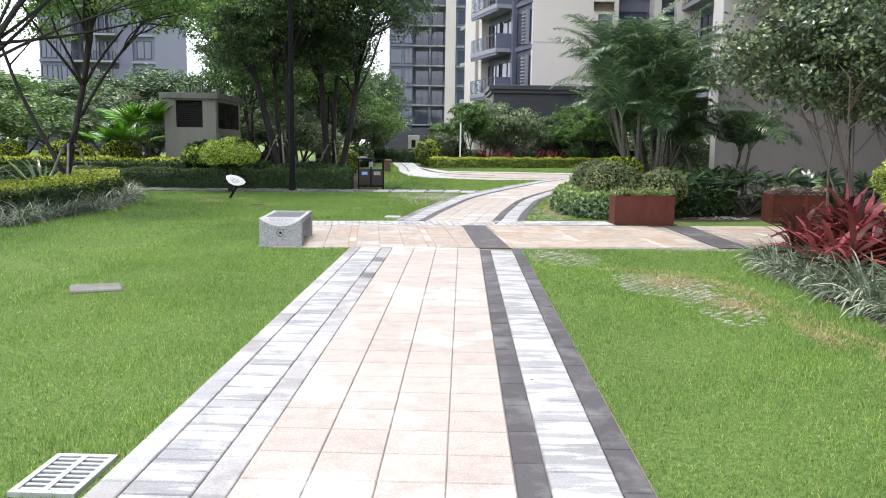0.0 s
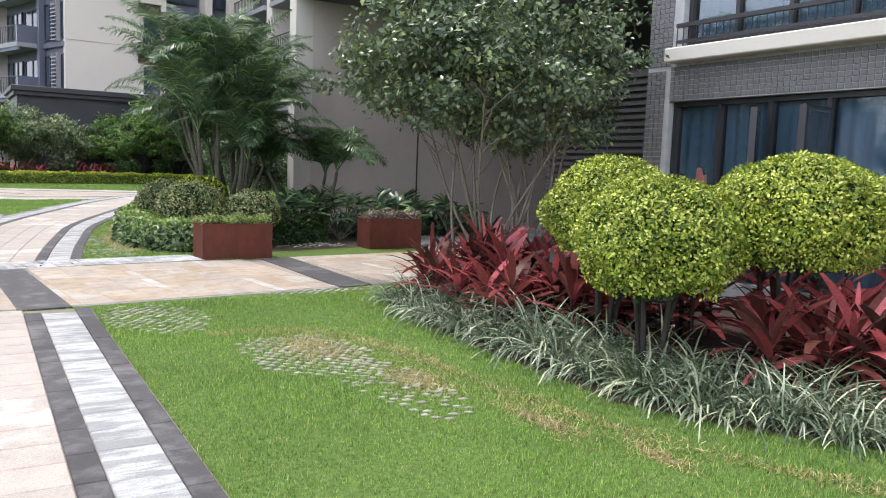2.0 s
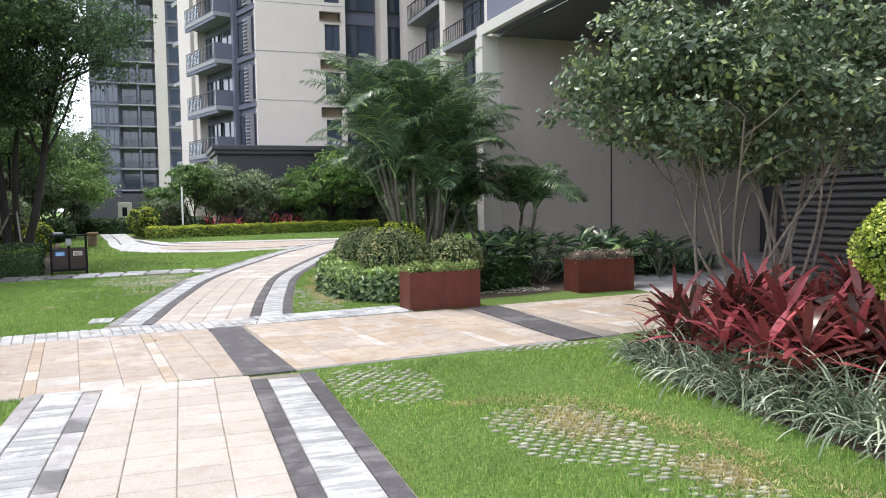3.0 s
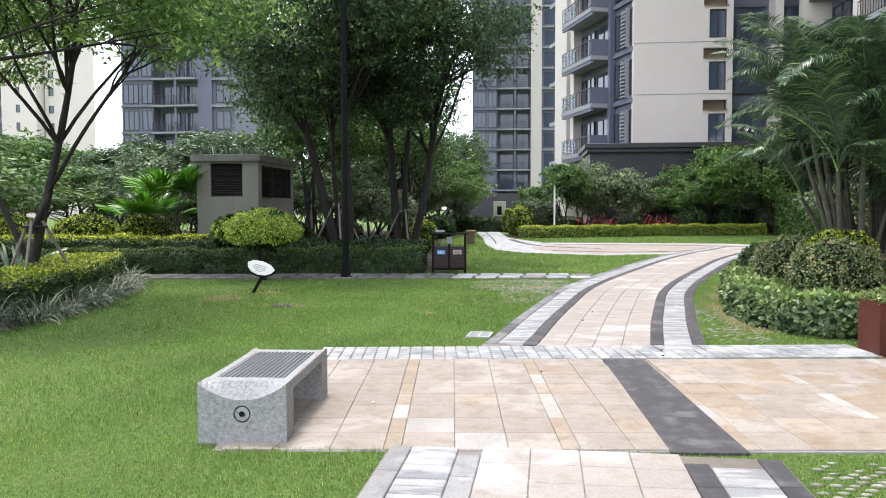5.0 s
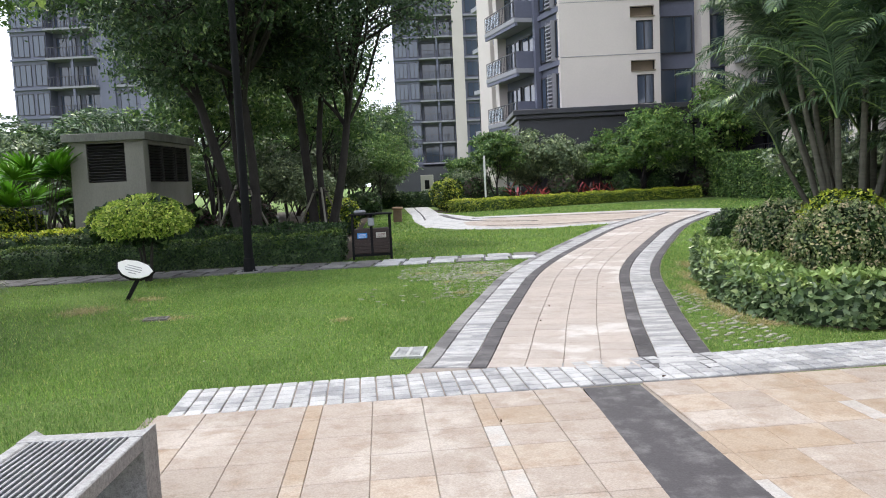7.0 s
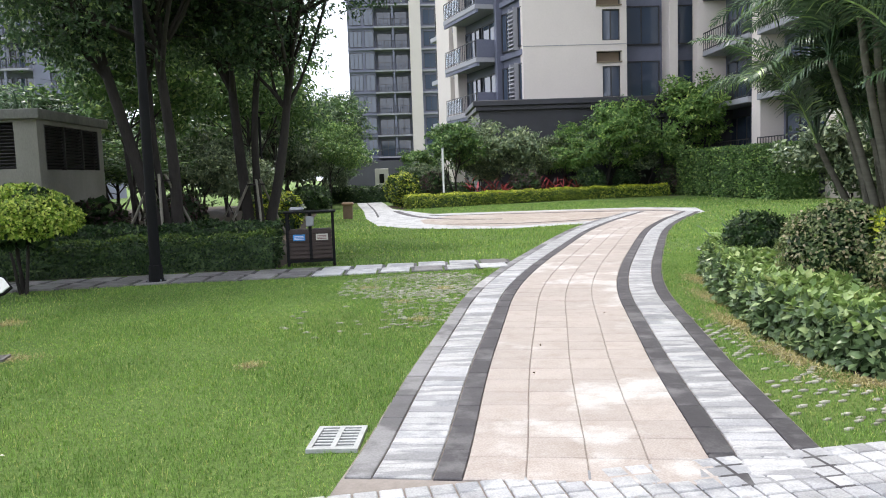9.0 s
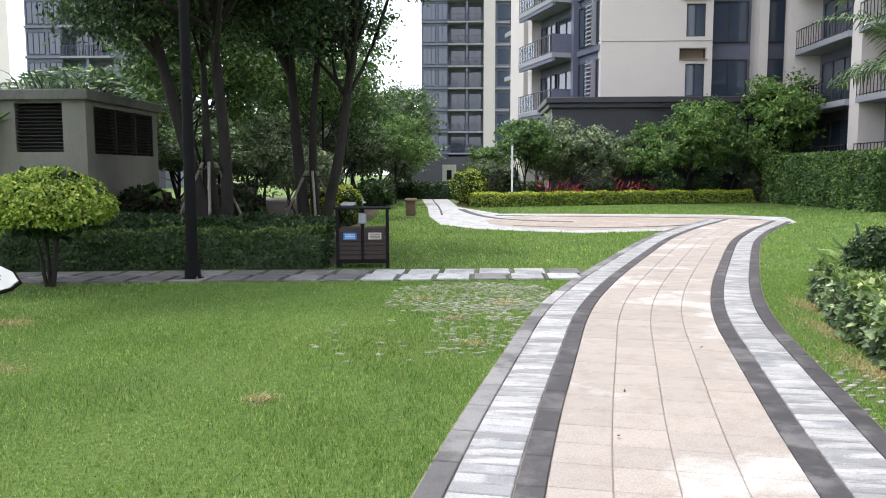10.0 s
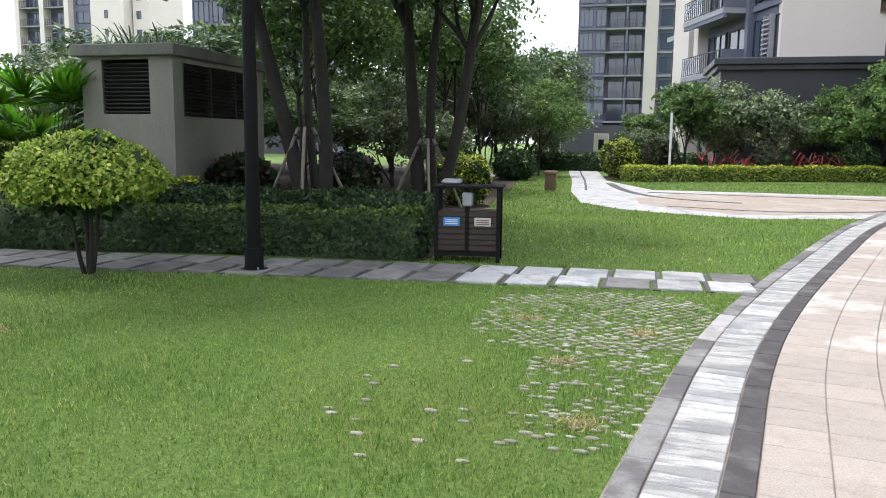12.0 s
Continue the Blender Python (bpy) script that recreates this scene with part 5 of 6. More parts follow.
def hedge(name, line, a, b, h, mat, label, density=900, size=0.06, topmat=None, z0=0.0, rounded=0.12):
    """A clipped hedge along a line: leaves over a dark core put in for inner shade; lighter leaves on top if wanted, as
    fresh growth or painted light.
    """
    rng = np.random.default_rng(len(label) + int(abs(line[0][0]) * 10))
    at, total = along(line)
    width = b - a
    e = thing(name, label, "hedge")
    n = int(max(2, total / 0.4))
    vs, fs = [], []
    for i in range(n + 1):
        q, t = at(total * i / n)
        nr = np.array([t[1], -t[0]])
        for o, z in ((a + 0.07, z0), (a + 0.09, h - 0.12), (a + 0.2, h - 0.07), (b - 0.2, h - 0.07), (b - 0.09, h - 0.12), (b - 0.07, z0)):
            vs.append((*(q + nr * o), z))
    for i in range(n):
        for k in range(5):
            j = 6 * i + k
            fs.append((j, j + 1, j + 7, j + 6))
    # dark sheet added in place of the shade inside the hedge
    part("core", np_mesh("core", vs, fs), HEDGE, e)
    def strip(count, mode):
        d = rng.uniform(-0.06, total + 0.06, count)
        s = rng.uniform(0, 1, count)
        pts, outs = np.zeros((count, 3)), np.zeros((count, 3))
        q = np.array([at(k)[0] for k in np.linspace(0, total, 200)])
        t = np.array([at(k)[1] for k in np.linspace(0, total, 200)])
        idx = np.clip((d / total * 199).astype(int), 0, 199)
        qq = q[idx] + t[idx] * (d - idx / 199 * total)[:, None]
        nr = np.stack([t[idx, 1], -t[idx, 0]], 1)
        wave = 0.03 * np.sin(d * 3.1) + 0.025 * np.sin(d * 7.7 + 1) + rng.normal(0, 0.018, count)
        if mode == "top":
            o = a + width * s
            edge = np.minimum(o - a, b - o)
            pts[:, :2] = qq + nr * o[:, None]
            pts[:, 2] = h + wave - rounded * np.clip(1 - edge / rounded, 0, 1) ** 2
            outs[:, 2] = 1
        else:
            sg = -1 if mode == "a" else 1
            o = (a if mode == "a" else b) - sg * (0.05 * s ** 3) + sg * wave
            pts[:, :2] = qq + nr * o[:, None]
            pts[:, 2] = z0 + (h - z0) * s
            outs[:, :2] = nr * sg
            outs[:, 2] = 0.35
        return leaves(rng, pts, outs, size, 0.6, 0.85, 0.2)
    sides = joined(strip(int(total * (h - z0) * density), "a"), strip(int(total * (h - z0) * density), "b"))
    tops = strip(int(total * width * density), "top")
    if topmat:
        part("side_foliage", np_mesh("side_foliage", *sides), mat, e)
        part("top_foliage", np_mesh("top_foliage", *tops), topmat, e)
    else:
        part("foliage", np_mesh("foliage", *joined(sides, tops)), mat, e)
    caps = []
    for end, sg in ((0, -1), (total, 1)):
        q, t = at(end)
        nr = np.array([t[1], -t[0]])
        k = int(width * (h - z0) * density) + 8
        o, z = rng.uniform(a, b, k), rng.uniform(z0, h, k)
        p = np.concatenate([q + nr * o[:, None] + t * (sg * (0.03 + rng.normal(0, 0.03, (k, 1)))), z[:, None]], 1)
        caps.append(leaves(rng, p, np.tile([t[0] * sg, t[1] * sg, 0.3], (k, 1)), size, 0.6, 0.85, 0.2))
        ring = [(*(q + nr * o), z) for o, z in ((a + 0.07, z0), (b - 0.07, z0), (b - 0.09, h - 0.1), (a + 0.09, h - 0.1))]
        caps.append((np.array(ring), np.array([(0, 1, 2), (0, 2, 3)])))
    part("end_foliage", np_mesh("end_foliage", *joined(*caps)), mat, e)
    return e


# light on this hedge's top edge is put into the leaf colour
LITTOP = foliage("fresh_hedge_tip", (0.045, 0.095, 0.02), (0.14, 0.21, 0.045), (0.28, 0.35, 0.08))
hedge("hedge", [(-26, 23.2), (-8.9, 24.48), (-5.7, 24.98), (-3.1, 25.2)], -0.4, 0.4, 0.58, HEDGE, "long clipped dark green hedge along the stepping slabs", 1300, 0.06, LITTOP)
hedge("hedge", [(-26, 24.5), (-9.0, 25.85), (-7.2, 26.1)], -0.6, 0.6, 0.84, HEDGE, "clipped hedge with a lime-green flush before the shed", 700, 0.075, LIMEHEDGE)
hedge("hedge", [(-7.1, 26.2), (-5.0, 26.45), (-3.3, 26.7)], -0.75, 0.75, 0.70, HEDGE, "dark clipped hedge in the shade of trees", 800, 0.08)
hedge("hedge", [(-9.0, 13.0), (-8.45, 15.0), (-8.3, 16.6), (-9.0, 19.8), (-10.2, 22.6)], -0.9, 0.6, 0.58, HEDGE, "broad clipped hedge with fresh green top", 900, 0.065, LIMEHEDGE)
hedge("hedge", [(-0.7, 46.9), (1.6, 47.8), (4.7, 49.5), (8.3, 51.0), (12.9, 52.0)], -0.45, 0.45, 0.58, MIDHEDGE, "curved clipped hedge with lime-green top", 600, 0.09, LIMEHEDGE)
# the ivy's bright top is light painted as a paler leaf colour
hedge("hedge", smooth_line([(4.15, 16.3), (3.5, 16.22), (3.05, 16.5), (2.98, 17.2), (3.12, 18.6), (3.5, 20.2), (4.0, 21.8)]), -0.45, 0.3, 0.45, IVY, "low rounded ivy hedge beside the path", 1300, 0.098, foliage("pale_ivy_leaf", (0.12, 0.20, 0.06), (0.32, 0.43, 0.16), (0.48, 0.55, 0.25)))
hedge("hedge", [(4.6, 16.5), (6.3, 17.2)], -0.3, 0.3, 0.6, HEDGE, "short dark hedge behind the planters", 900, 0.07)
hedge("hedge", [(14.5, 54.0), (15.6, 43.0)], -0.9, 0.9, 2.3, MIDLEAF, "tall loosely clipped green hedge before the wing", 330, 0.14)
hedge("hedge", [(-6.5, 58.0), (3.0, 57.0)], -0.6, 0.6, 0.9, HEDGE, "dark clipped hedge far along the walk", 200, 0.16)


def tuft(rng, n, length, width, rise, bend, segs=4, spread=0.06, belly=0.35):
    at = np.stack([rng.normal(0, spread, n), rng.normal(0, spread, n), np.zeros(n)], 1)
    az = np.arctan2(at[:, 1], at[:, 0]) + rng.normal(0, 0.9, n)
    return blades(rng, at, az, length * rng.uniform(0.6, 1.15, n), width, rng.uniform(*rise, n), rng.uniform(*bend, n), segs, 0.04, belly)


def border(name, spots, mat, label, category, group, variants, z=0.0, scale=(0.8, 1.2), seed=1):
    rng = np.random.default_rng(seed)
    meshes = [np_mesh(name, *v) for v in variants]
    for me in meshes:
        me.materials.append(mat)
    for x, y in spots:
        o = new(name, meshes[rng.integers(len(meshes))])
        s = rng.uniform(*scale)
        o.matrix_basis = pose(x, y, z, 0, 0, rng.uniform(0, 360)) @ Matrix.Diagonal((s, s, s * rng.uniform(0.85, 1.15), 1))
        tagged(o, label, category, group)


def offset_spots(line, offs, step, rng, jit=0.08):
    at, total = along(line)
    out = []
    for o in offs:
        for d in np.arange(0, total, step):
            q, t = at(d + rng.uniform(-jit, jit))
            out.append(tuple(q + np.array([t[1], -t[0]]) * (o + rng.uniform(-jit, jit))))
    return out


rng = np.random.default_rng(21)
EDGE_R = [(4.55, 10.6), (4.25, 10.2), (4.0, 8.9), (4.0, 7.4), (4.0, 6.1), (4.2, 5.4), (4.6, 4.65), (5.6, 3.7), (7.0, 2.5)]
lily = [tuft(np.random.default_rng(s), 64, 0.50, 0.0135, (0.6, 1.5), (1.0, 2.6), 5) for s in range(4)]
border("lily_tuft", offset_spots(EDGE_R, (-0.12, -0.32, -0.52, -0.72), 0.24, rng), LILY, "tuft of variegated grass-like lily leaves", "plant", "lily border by the bed", lily, seed=2)
EDGE_L = [(-7.75, 13.0), (-7.6, 15.0), (-7.45, 16.5), (-8.12, 19.8), (-9.25, 22.4)]
border("lily_tuft", offset_spots(EDGE_L, (0.0, -0.22), 0.26, rng), LILY, "tuft of grey-green grass-like lily leaves", "plant", "lily border by the hedge", lily, seed=3)


LEAF_MESHES = []
for k, (bend, width) in enumerate(((0.6, 0.080), (0.9, 0.070), (1.4, 0.085), (0.4, 0.062))):
    me = np_mesh("leaf", *blades(np.random.default_rng(k), np.zeros((1, 3)), 0.0, 0.5, width, 0.0, bend, 5, 0.03, 0.25, 0.1))
    me.materials.append(REDLEAF)
    LEAF_MESHES.append(me)
CANE = np_mesh("cane", *tube([(0, 0, 0), (0.01, 0, 0.5), (0, 0.01, 1.0)], [0.018, 0.016, 0.012], 6))
CANE.materials.append(BARK)


def cordyline(x, y, label, group, tall, n, size, r):
    """A cane with a whorl of broad pointed leaves, each a part."""
    b = thing("cordyline", label, "plant", (x, y, 0), r.uniform(0, 360), group)
    part("cane", CANE, None, b).scale = (1, 1, tall)
    for k in range(n):
        up = ((k + 0.5) / n) ** 0.8
        o = part("leaf", LEAF_MESHES[r.integers(4)], None, b)
        s = size * r.uniform(0.8, 1.15)
        o.matrix_basis = pose(0, 0, 0.1 + (tall - 0.1) * up, 0, 0, k * 137.5 + r.uniform(-15, 15)) @ pose(0, 0, 0, r.uniform(-14, 14), -(4 + 66 * up + r.uniform(-12, 12)), 0) @ Matrix.Diagonal((s, s, s, 1))


rc = np.random.default_rng(44)
for x, y in offset_spots(EDGE_R[:5], (-0.95, -1.25, -1.6, -2.0, -2.4), 0.36, rng, 0.12):
    if y > 7.3 and x < 7.6 and (x - 4.85) ** 2 + (y - 7.25) ** 2 > 0.2:
        cordyline(x, y, "red-leaved cordyline plant with broad pointed leaves", "red cordylines", rc.uniform(0.4, 0.75), 26, 1.0, rc)
for x, y in offset_spots(EDGE_R[5:], (-0.9, -1.25, -1.65), 0.42, rng, 0.12):
    if x < 7.4:
        cordyline(x, y, "maroon-leaved cordyline plant with broad pointed leaves", "red cordylines", rc.uniform(0.35, 0.6), 24, 1.05, rc)
for x, y in ((4.75, 10.25), (4.62, 9.75), (4.58, 9.25), (4.55, 8.7), (5.0, 10.5), (5.35, 10.7), (5.2, 10.0), (4.95, 9.5), (4.5, 8.2), (4.95, 8.9), (5.6, 10.3)):
    cordyline(x, y, "red-leaved cordyline plant at the bed's corner", "red cordylines", rc.uniform(0.35, 0.55), 24, 1.0, rc)
for x, y in ((5.7, 7.0), (6.1, 6.6), (6.0, 7.4), (6.5, 6.9), (6.4, 7.6), (6.3, 6.2), (6.8, 6.2), (6.6, 5.6), (7.2, 5.3)):
    cordyline(x, y, "tall red-leaved cordyline between dome bushes", "tall red cordylines", rc.uniform(1.05, 1.35), 26, 1.1, rc)
far = [(x, 49.3 + 0.42 * (x - 2) + rng.uniform(-0.5, 0.5)) for x in np.arange(2.4, 8.4, 0.34)]
for x, y in far:
    cordyline(x, y, "red-leaved cordyline in a shrub bed far off", "red cordylines by the hedge", rc.uniform(0.6, 1.0), 14, 1.3, rc)


def tree(name, base, label, stems, lumps, leafmat, size, count, barkmat=BARK, category="tree", narrow=0.45, seed=1, twigs=3, core=True):
    """A tree: stems given as (foot offset, top, foot radius), limbs to each lump of the crown, and a crown of leaves."""
    r = np.random.default_rng(seed)
    b = thing(name, label, category, base)
    limbs, ends = [], []
    for foot, top, rad in stems:
        c = curve(foot, top, r, 0.14, 12)
        limbs.append(tube(c, np.linspace(rad, rad * 0.45, 12), 9))
        ends.append((c, rad))
    branch = []
    for cx, cy, cz, rx, rz in lumps:
        tip = np.array([cx, cy, cz])
        c, rad = min(ends, key=lambda e: np.linalg.norm(e[0][-1] - tip))
        k = r.integers(6, 12)
        branch.append(tube(curve(c[k], tip, r, 0.15, 8), np.linspace(rad * 0.42, rad * 0.12, 8), 6))
        for _ in range(twigs):
            d = unit(r.normal(0, 1, 3)) * rx * 0.8
            branch.append(tube(curve(tip - (tip - c[k]) * 0.3, tip + d, r, 0.1, 6), np.linspace(rad * 0.16, rad * 0.05, 6), 5))
    part("trunk", np_mesh("trunk", *joined(*limbs), True), barkmat, b)
    part("branchwork", np_mesh("branchwork", *joined(*branch), True), barkmat, b)
    vs = []
    vol = sum(l[3] ** 2 for l in lumps)
    for cx, cy, cz, rx, rz in lumps:
        n = int(count * rx ** 2 / vol)
        at, d = blob(r, (cx, cy, cz), (rx, rx, rz), n, 0.75, 0.5)
        # leaves sit in sprays
        m = max(6, n // 26)
        hub, hd = blob(r, (cx, cy, cz), (rx, rx, rz), m, 0.7, 0.5)
        pick = r.integers(0, len(hub), n)
        at = hub[pick] + r.normal(0, 1, (n, 3)) * np.array([0.13, 0.13, 0.06]) * (rx ** 0.5) * 1.25
        vs.append(leaves(r, at, hd[pick] * 0.7, size, narrow, 0.9, -0.05))
    part("crown", np_mesh("crown", *joined(*vs)), leafmat, b)
    return b


def lumps_in(r, n, centre, radii, size, flat=0.75):
    d = unit(r.normal(0, 1, (n, 3))) * (r.uniform(0.25, 1, (n, 1)) ** 0.5)
    p = np.array(centre) + d * np.array(radii)
    return [(*q, s, s * flat) for q, s in zip(p, size * r.uniform(0.75, 1.25, n))]


r = np.random.default_rng(4)
tree("tree", (-5.9, 27.9, 0), "broad dark-leaved tree with several leaning trunks", [((0, 0, 0), (-1.3, 0.2, 6.6), 0.15), ((0.25, 0.1, 0), (0.5, -0.3, 6.8), 0.14), ((0.1, 0.3, 0), (-0.4, 0.9, 7.0), 0.09)],
     lumps_in(r, 64, (-0.3, -0.5, 6.9), (3.8, 3.6, 2.5), 1.1), TREELEAF, 0.125, 82000, seed=2)
tree("tree", (-4.2, 30.2, 0), "dark-leaved tree with thin spreading trunks", [((0, 0, 0), (1.3, 0.2, 5.8), 0.14), ((-0.3, 0, 0), (-0.6, 0.6, 6.6), 0.15), ((-0.1, 0.3, 0), (0.3, 0.3, 6.8), 0.11)],
     lumps_in(r, 50, (0.2, -0.4, 6.9), (3.0, 3.2, 2.4), 1.05), TREELEAF, 0.125, 58000, seed=3)
tree("tree", (-9.6, 19.2, 0), "open tree with forked dark branches and light leaves", [((0, 0, 0), (0.5, 0.3, 5.2), 0.095), ((0.05, 0, 0.6), (-1.8, 0.3, 4.8), 0.06), ((0.1, 0, 1.2), (2.2, 0.2, 4.6), 0.05)],
     lumps_in(r, 30, (0.6, 0, 6.0), (4.0, 2.6, 1.7), 0.8), LIGHTLEAF, 0.12, 26000, seed=5)
tree("tree", (-10.2, 13.6, 0), "light-leaved tree leaning over the hedge", [((0, 0, 0), (1.0, 0.6, 5.4), 0.13), ((0, 0.1, 0), (2.6, 1.6, 5.0), 0.09)],
     lumps_in(r, 22, (2.0, 2.2, 6.4), (3.0, 3.0, 1.2), 0.7) + [(4.3, 3.2, 4.9, 0.7, 0.55), (4.8, 3.4, 4.2, 0.45, 0.4), (3.6, 3.0, 5.6, 0.8, 0.6), (4.0, 2.6, 4.5, 0.4, 0.4)], LIGHTLEAF, 0.13, 18000, seed=6)
tree("shrub_tree", (6.0, 10.3, 0), "multi-stemmed shrub with bare pale stems and glossy leaves", [((r.normal(0, 0.2), r.normal(0, 0.2), 0), (1.0 * math.cos(a) * k, 0.9 * math.sin(a) * k, 2.3 + 0.9 * (1.3 - k)), 0.022) for a, k in zip(np.arange(0, 6.28, 0.35), np.tile([0.5, 1.0, 0.75, 1.2], 5))],
     lumps_in(r, 80, (-0.3, 0.0, 2.95), (2.0, 1.5, 1.05), 0.38), SHRUBLEAF, 0.088, 30000, PALEBARK, "shrub", 0.55, 7, 2)
# far shrubs before the podium and trees in the background, four kinds copied about
kinds = [tree("shrub_tree", (1.9, 51.0, 0), "leafy garden shrub before the podium", [((0, 0, 0), (0.2, 0, 2.2), 0.07), ((0.1, 0, 0), (-0.6, 0.2, 2.0), 0.05)], lumps_in(r, 14, (0, 0, 2.9), (1.2, 1.2, 1.0), 0.7), MIDLEAF, 0.2, 8000, seed=8, category="shrub"),
         tree("shrub_tree", (4.6, 53.0, 0), "grey-green garden shrub before the podium", [((0, 0, 0), (0.2, 0, 2.2), 0.07), ((0.1, 0, 0), (-0.9, 0.2, 2.0), 0.05), ((0, 0, 0), (1.0, 0.2, 2.0), 0.05)], lumps_in(r, 20, (0, 0, 2.6), (2.4, 1.8, 1.3), 0.8), GREYLEAF, 0.2, 13000, seed=9, category="shrub"),
         tree("shrub_tree", (9.9, 53.2, 0), "fresh green garden tree before the podium", [((0, 0, 0), (0.3, 0, 2.6), 0.09), ((0.1, 0, 0), (-1.2, 0.2, 2.4), 0.06), ((0, 0, 0), (1.4, 0.2, 2.3), 0.06)], lumps_in(r, 24, (0, 0, 3.3), (2.9, 2.0, 1.4), 0.95), LIGHTLEAF, 0.22, 15000, seed=10, category="shrub")]
for k, x, y, s, a in ((2, 8.2, 53.6, 0.8, 80), (2, 12.4, 54.0, 1.0, 180), (1, 11.2, 54.4, 1.0, 20), (0, -0.2, 53.5, 0.7, 120), (1, 6.6, 53.4, 0.8, 200), (1, 2.9, 53.4, 0.75, 60), (1, 0.4, 52.0, 0.5, 20), (2, 14.6, 56.0, 1.3, 10), (1, 7.2, 24.0, 0.55, 0)):
    o = copy_thing(kinds[k], pose(x, y, 0, 0, 0, a))
    o.scale = (s, s, s)
woods = [tree("tree", (-9.0, 36, 0), "slender leafy tree with a staked trunk", [((0, 0, 0), (0.3, 0.2, 5.5), 0.09), ((0.1, 0, 1.5), (-1.2, 0.3, 5.0), 0.05)], lumps_in(r, 20, (0, 0, 6.0), (2.6, 2.4, 2.2), 1.0), TREELEAF, 0.2, 13000, seed=12),
         tree("tree", (-6.6, 40, 0), "light green leafy tree among others", [((0, 0, 0), (-0.2, 0.2, 5.0), 0.08), ((0, 0, 1.0), (1.2, 0.3, 4.6), 0.05)], lumps_in(r, 20, (0.2, 0, 5.2), (2.3, 2.3, 2.4), 1.0), MIDLEAF, 0.2, 13000, seed=13)]
for k, x, y, s, a in ((0, -12.5, 33.5, 1.1, 60), (1, -11.0, 39, 1.0, 20), (0, -14.5, 42, 1.25, 200), (1, -8.5, 45, 1.0, 90), (0, -6.6, 47.5, 0.75, 140), (1, -11.5, 50, 1.2, 250), (0, -17, 36, 1.1, 310), (1, -19.5, 41, 1.3, 10), (0, -23, 34, 1.3, 80), (1, -26, 40, 1.2, 170), (0, -6.8, 54, 0.75, 220), (0, -5.6, 60, 0.7, 20), (1, -4.6, 50.5, 0.55, 20), (1, -31, 37, 1.5, 30), (0, -16, 52, 1.3, 100), (1, -22, 55, 1.5, 140), (1, -15.5, 29.5, 0.85, 0), (0, -20.5, 28.5, 0.9, 130), (1, -14.5, 22.0, 1.0, 40), (0, -18.5, 19.0, 1.0, 90), (0, -16.0, 15.0, 1.0, 10), (1, -36, 46, 1.6, 200), (0, -42, 40, 1.6, 60), (0, -29, 30, 1.2, 0), (1, -8.2, 33.0, 0.9, 77), (0, -5.5, 66, 0.9, 77)):
    o = copy_thing(woods[k], pose(x, y, 0, 0, 0, a))
    o.scale = (s, s, s * (0.9 + 0.2 * ((x * 7) % 1)) * (0.48 if x < -10.5 else 1.0))
for k, x, y, s, a in ((1, -9.5, 52, 1.5, 0), (0, -13, 55, 1.6, 50), (1, -17.5, 47, 1.4, 100), (1, -21, 49, 1.7, 150), (0, -25, 46, 1.7, 200), (1, -30, 50, 1.9, 250), (1, -36, 44, 1.8, 300), (1, -12.0, 44.5, 1.1, 20), (0, -8.0, 60, 1.6, 70), (1, -6.8, 50.2, 0.9, 120), (1, -10.0, 41, 0.9, 170), (1, -14.0, 37.5, 1.0, 220), (0, -18.0, 32.0, 1.0, 270), (1, -22.5, 30.0, 1.1, 320), (1, -12.0, 31.0, 0.8, 15), (2, -7.4, 64, 1.3, 15), (2, -9.0, 57, 1.2, 95), (1, -5.4, 56, 0.7, 95), (1, -6.2, 36.5, 0.6, 45), (1, -8.0, 39.5, 0.7, 145), (1, -44, 52, 2.0, 10), (0, -5.6, 71, 1.4, 10), (1, -8, 76, 1.8, 100)):
    o = copy_thing(kinds[k], pose(x, y, 0, 0, 0, a))
    o.scale = (s, s, min(s, 1.15))
    tagged(o, "dense leafy shrub under the garden trees")

# stakes that prop the trunks
for x, y, s in ((-5.85, 27.7, 1.0), (-4.3, 30.0, 0.9), (-9.0, 36, 1.0), (-6.6, 40, 1.0), (-9.3, 19.0, 0.8)):
    b = thing("tree_stake_set", "weathered timber props leaning on a tree trunk", "tree stakes", (x, y, 0), 20, "tree stakes")
    for k in range(3):
        a = k * 2.09 + 0.5
        v, f = tube([(1.05 * s * math.cos(a), 1.05 * s * math.sin(a), 0), (0.14 * math.cos(a), 0.14 * math.sin(a), 1.75 * s)], 0.03, 7)
        part("prop", np_mesh("prop", v, f), STAKE, b)
    v, f = tube([(0.2 * math.cos(a), 0.2 * math.sin(a), 1.62 * s) for a in np.linspace(0, 6.28, 13)], 0.022, 6)
    part("binding", np_mesh("binding", v, f), BARK, b)


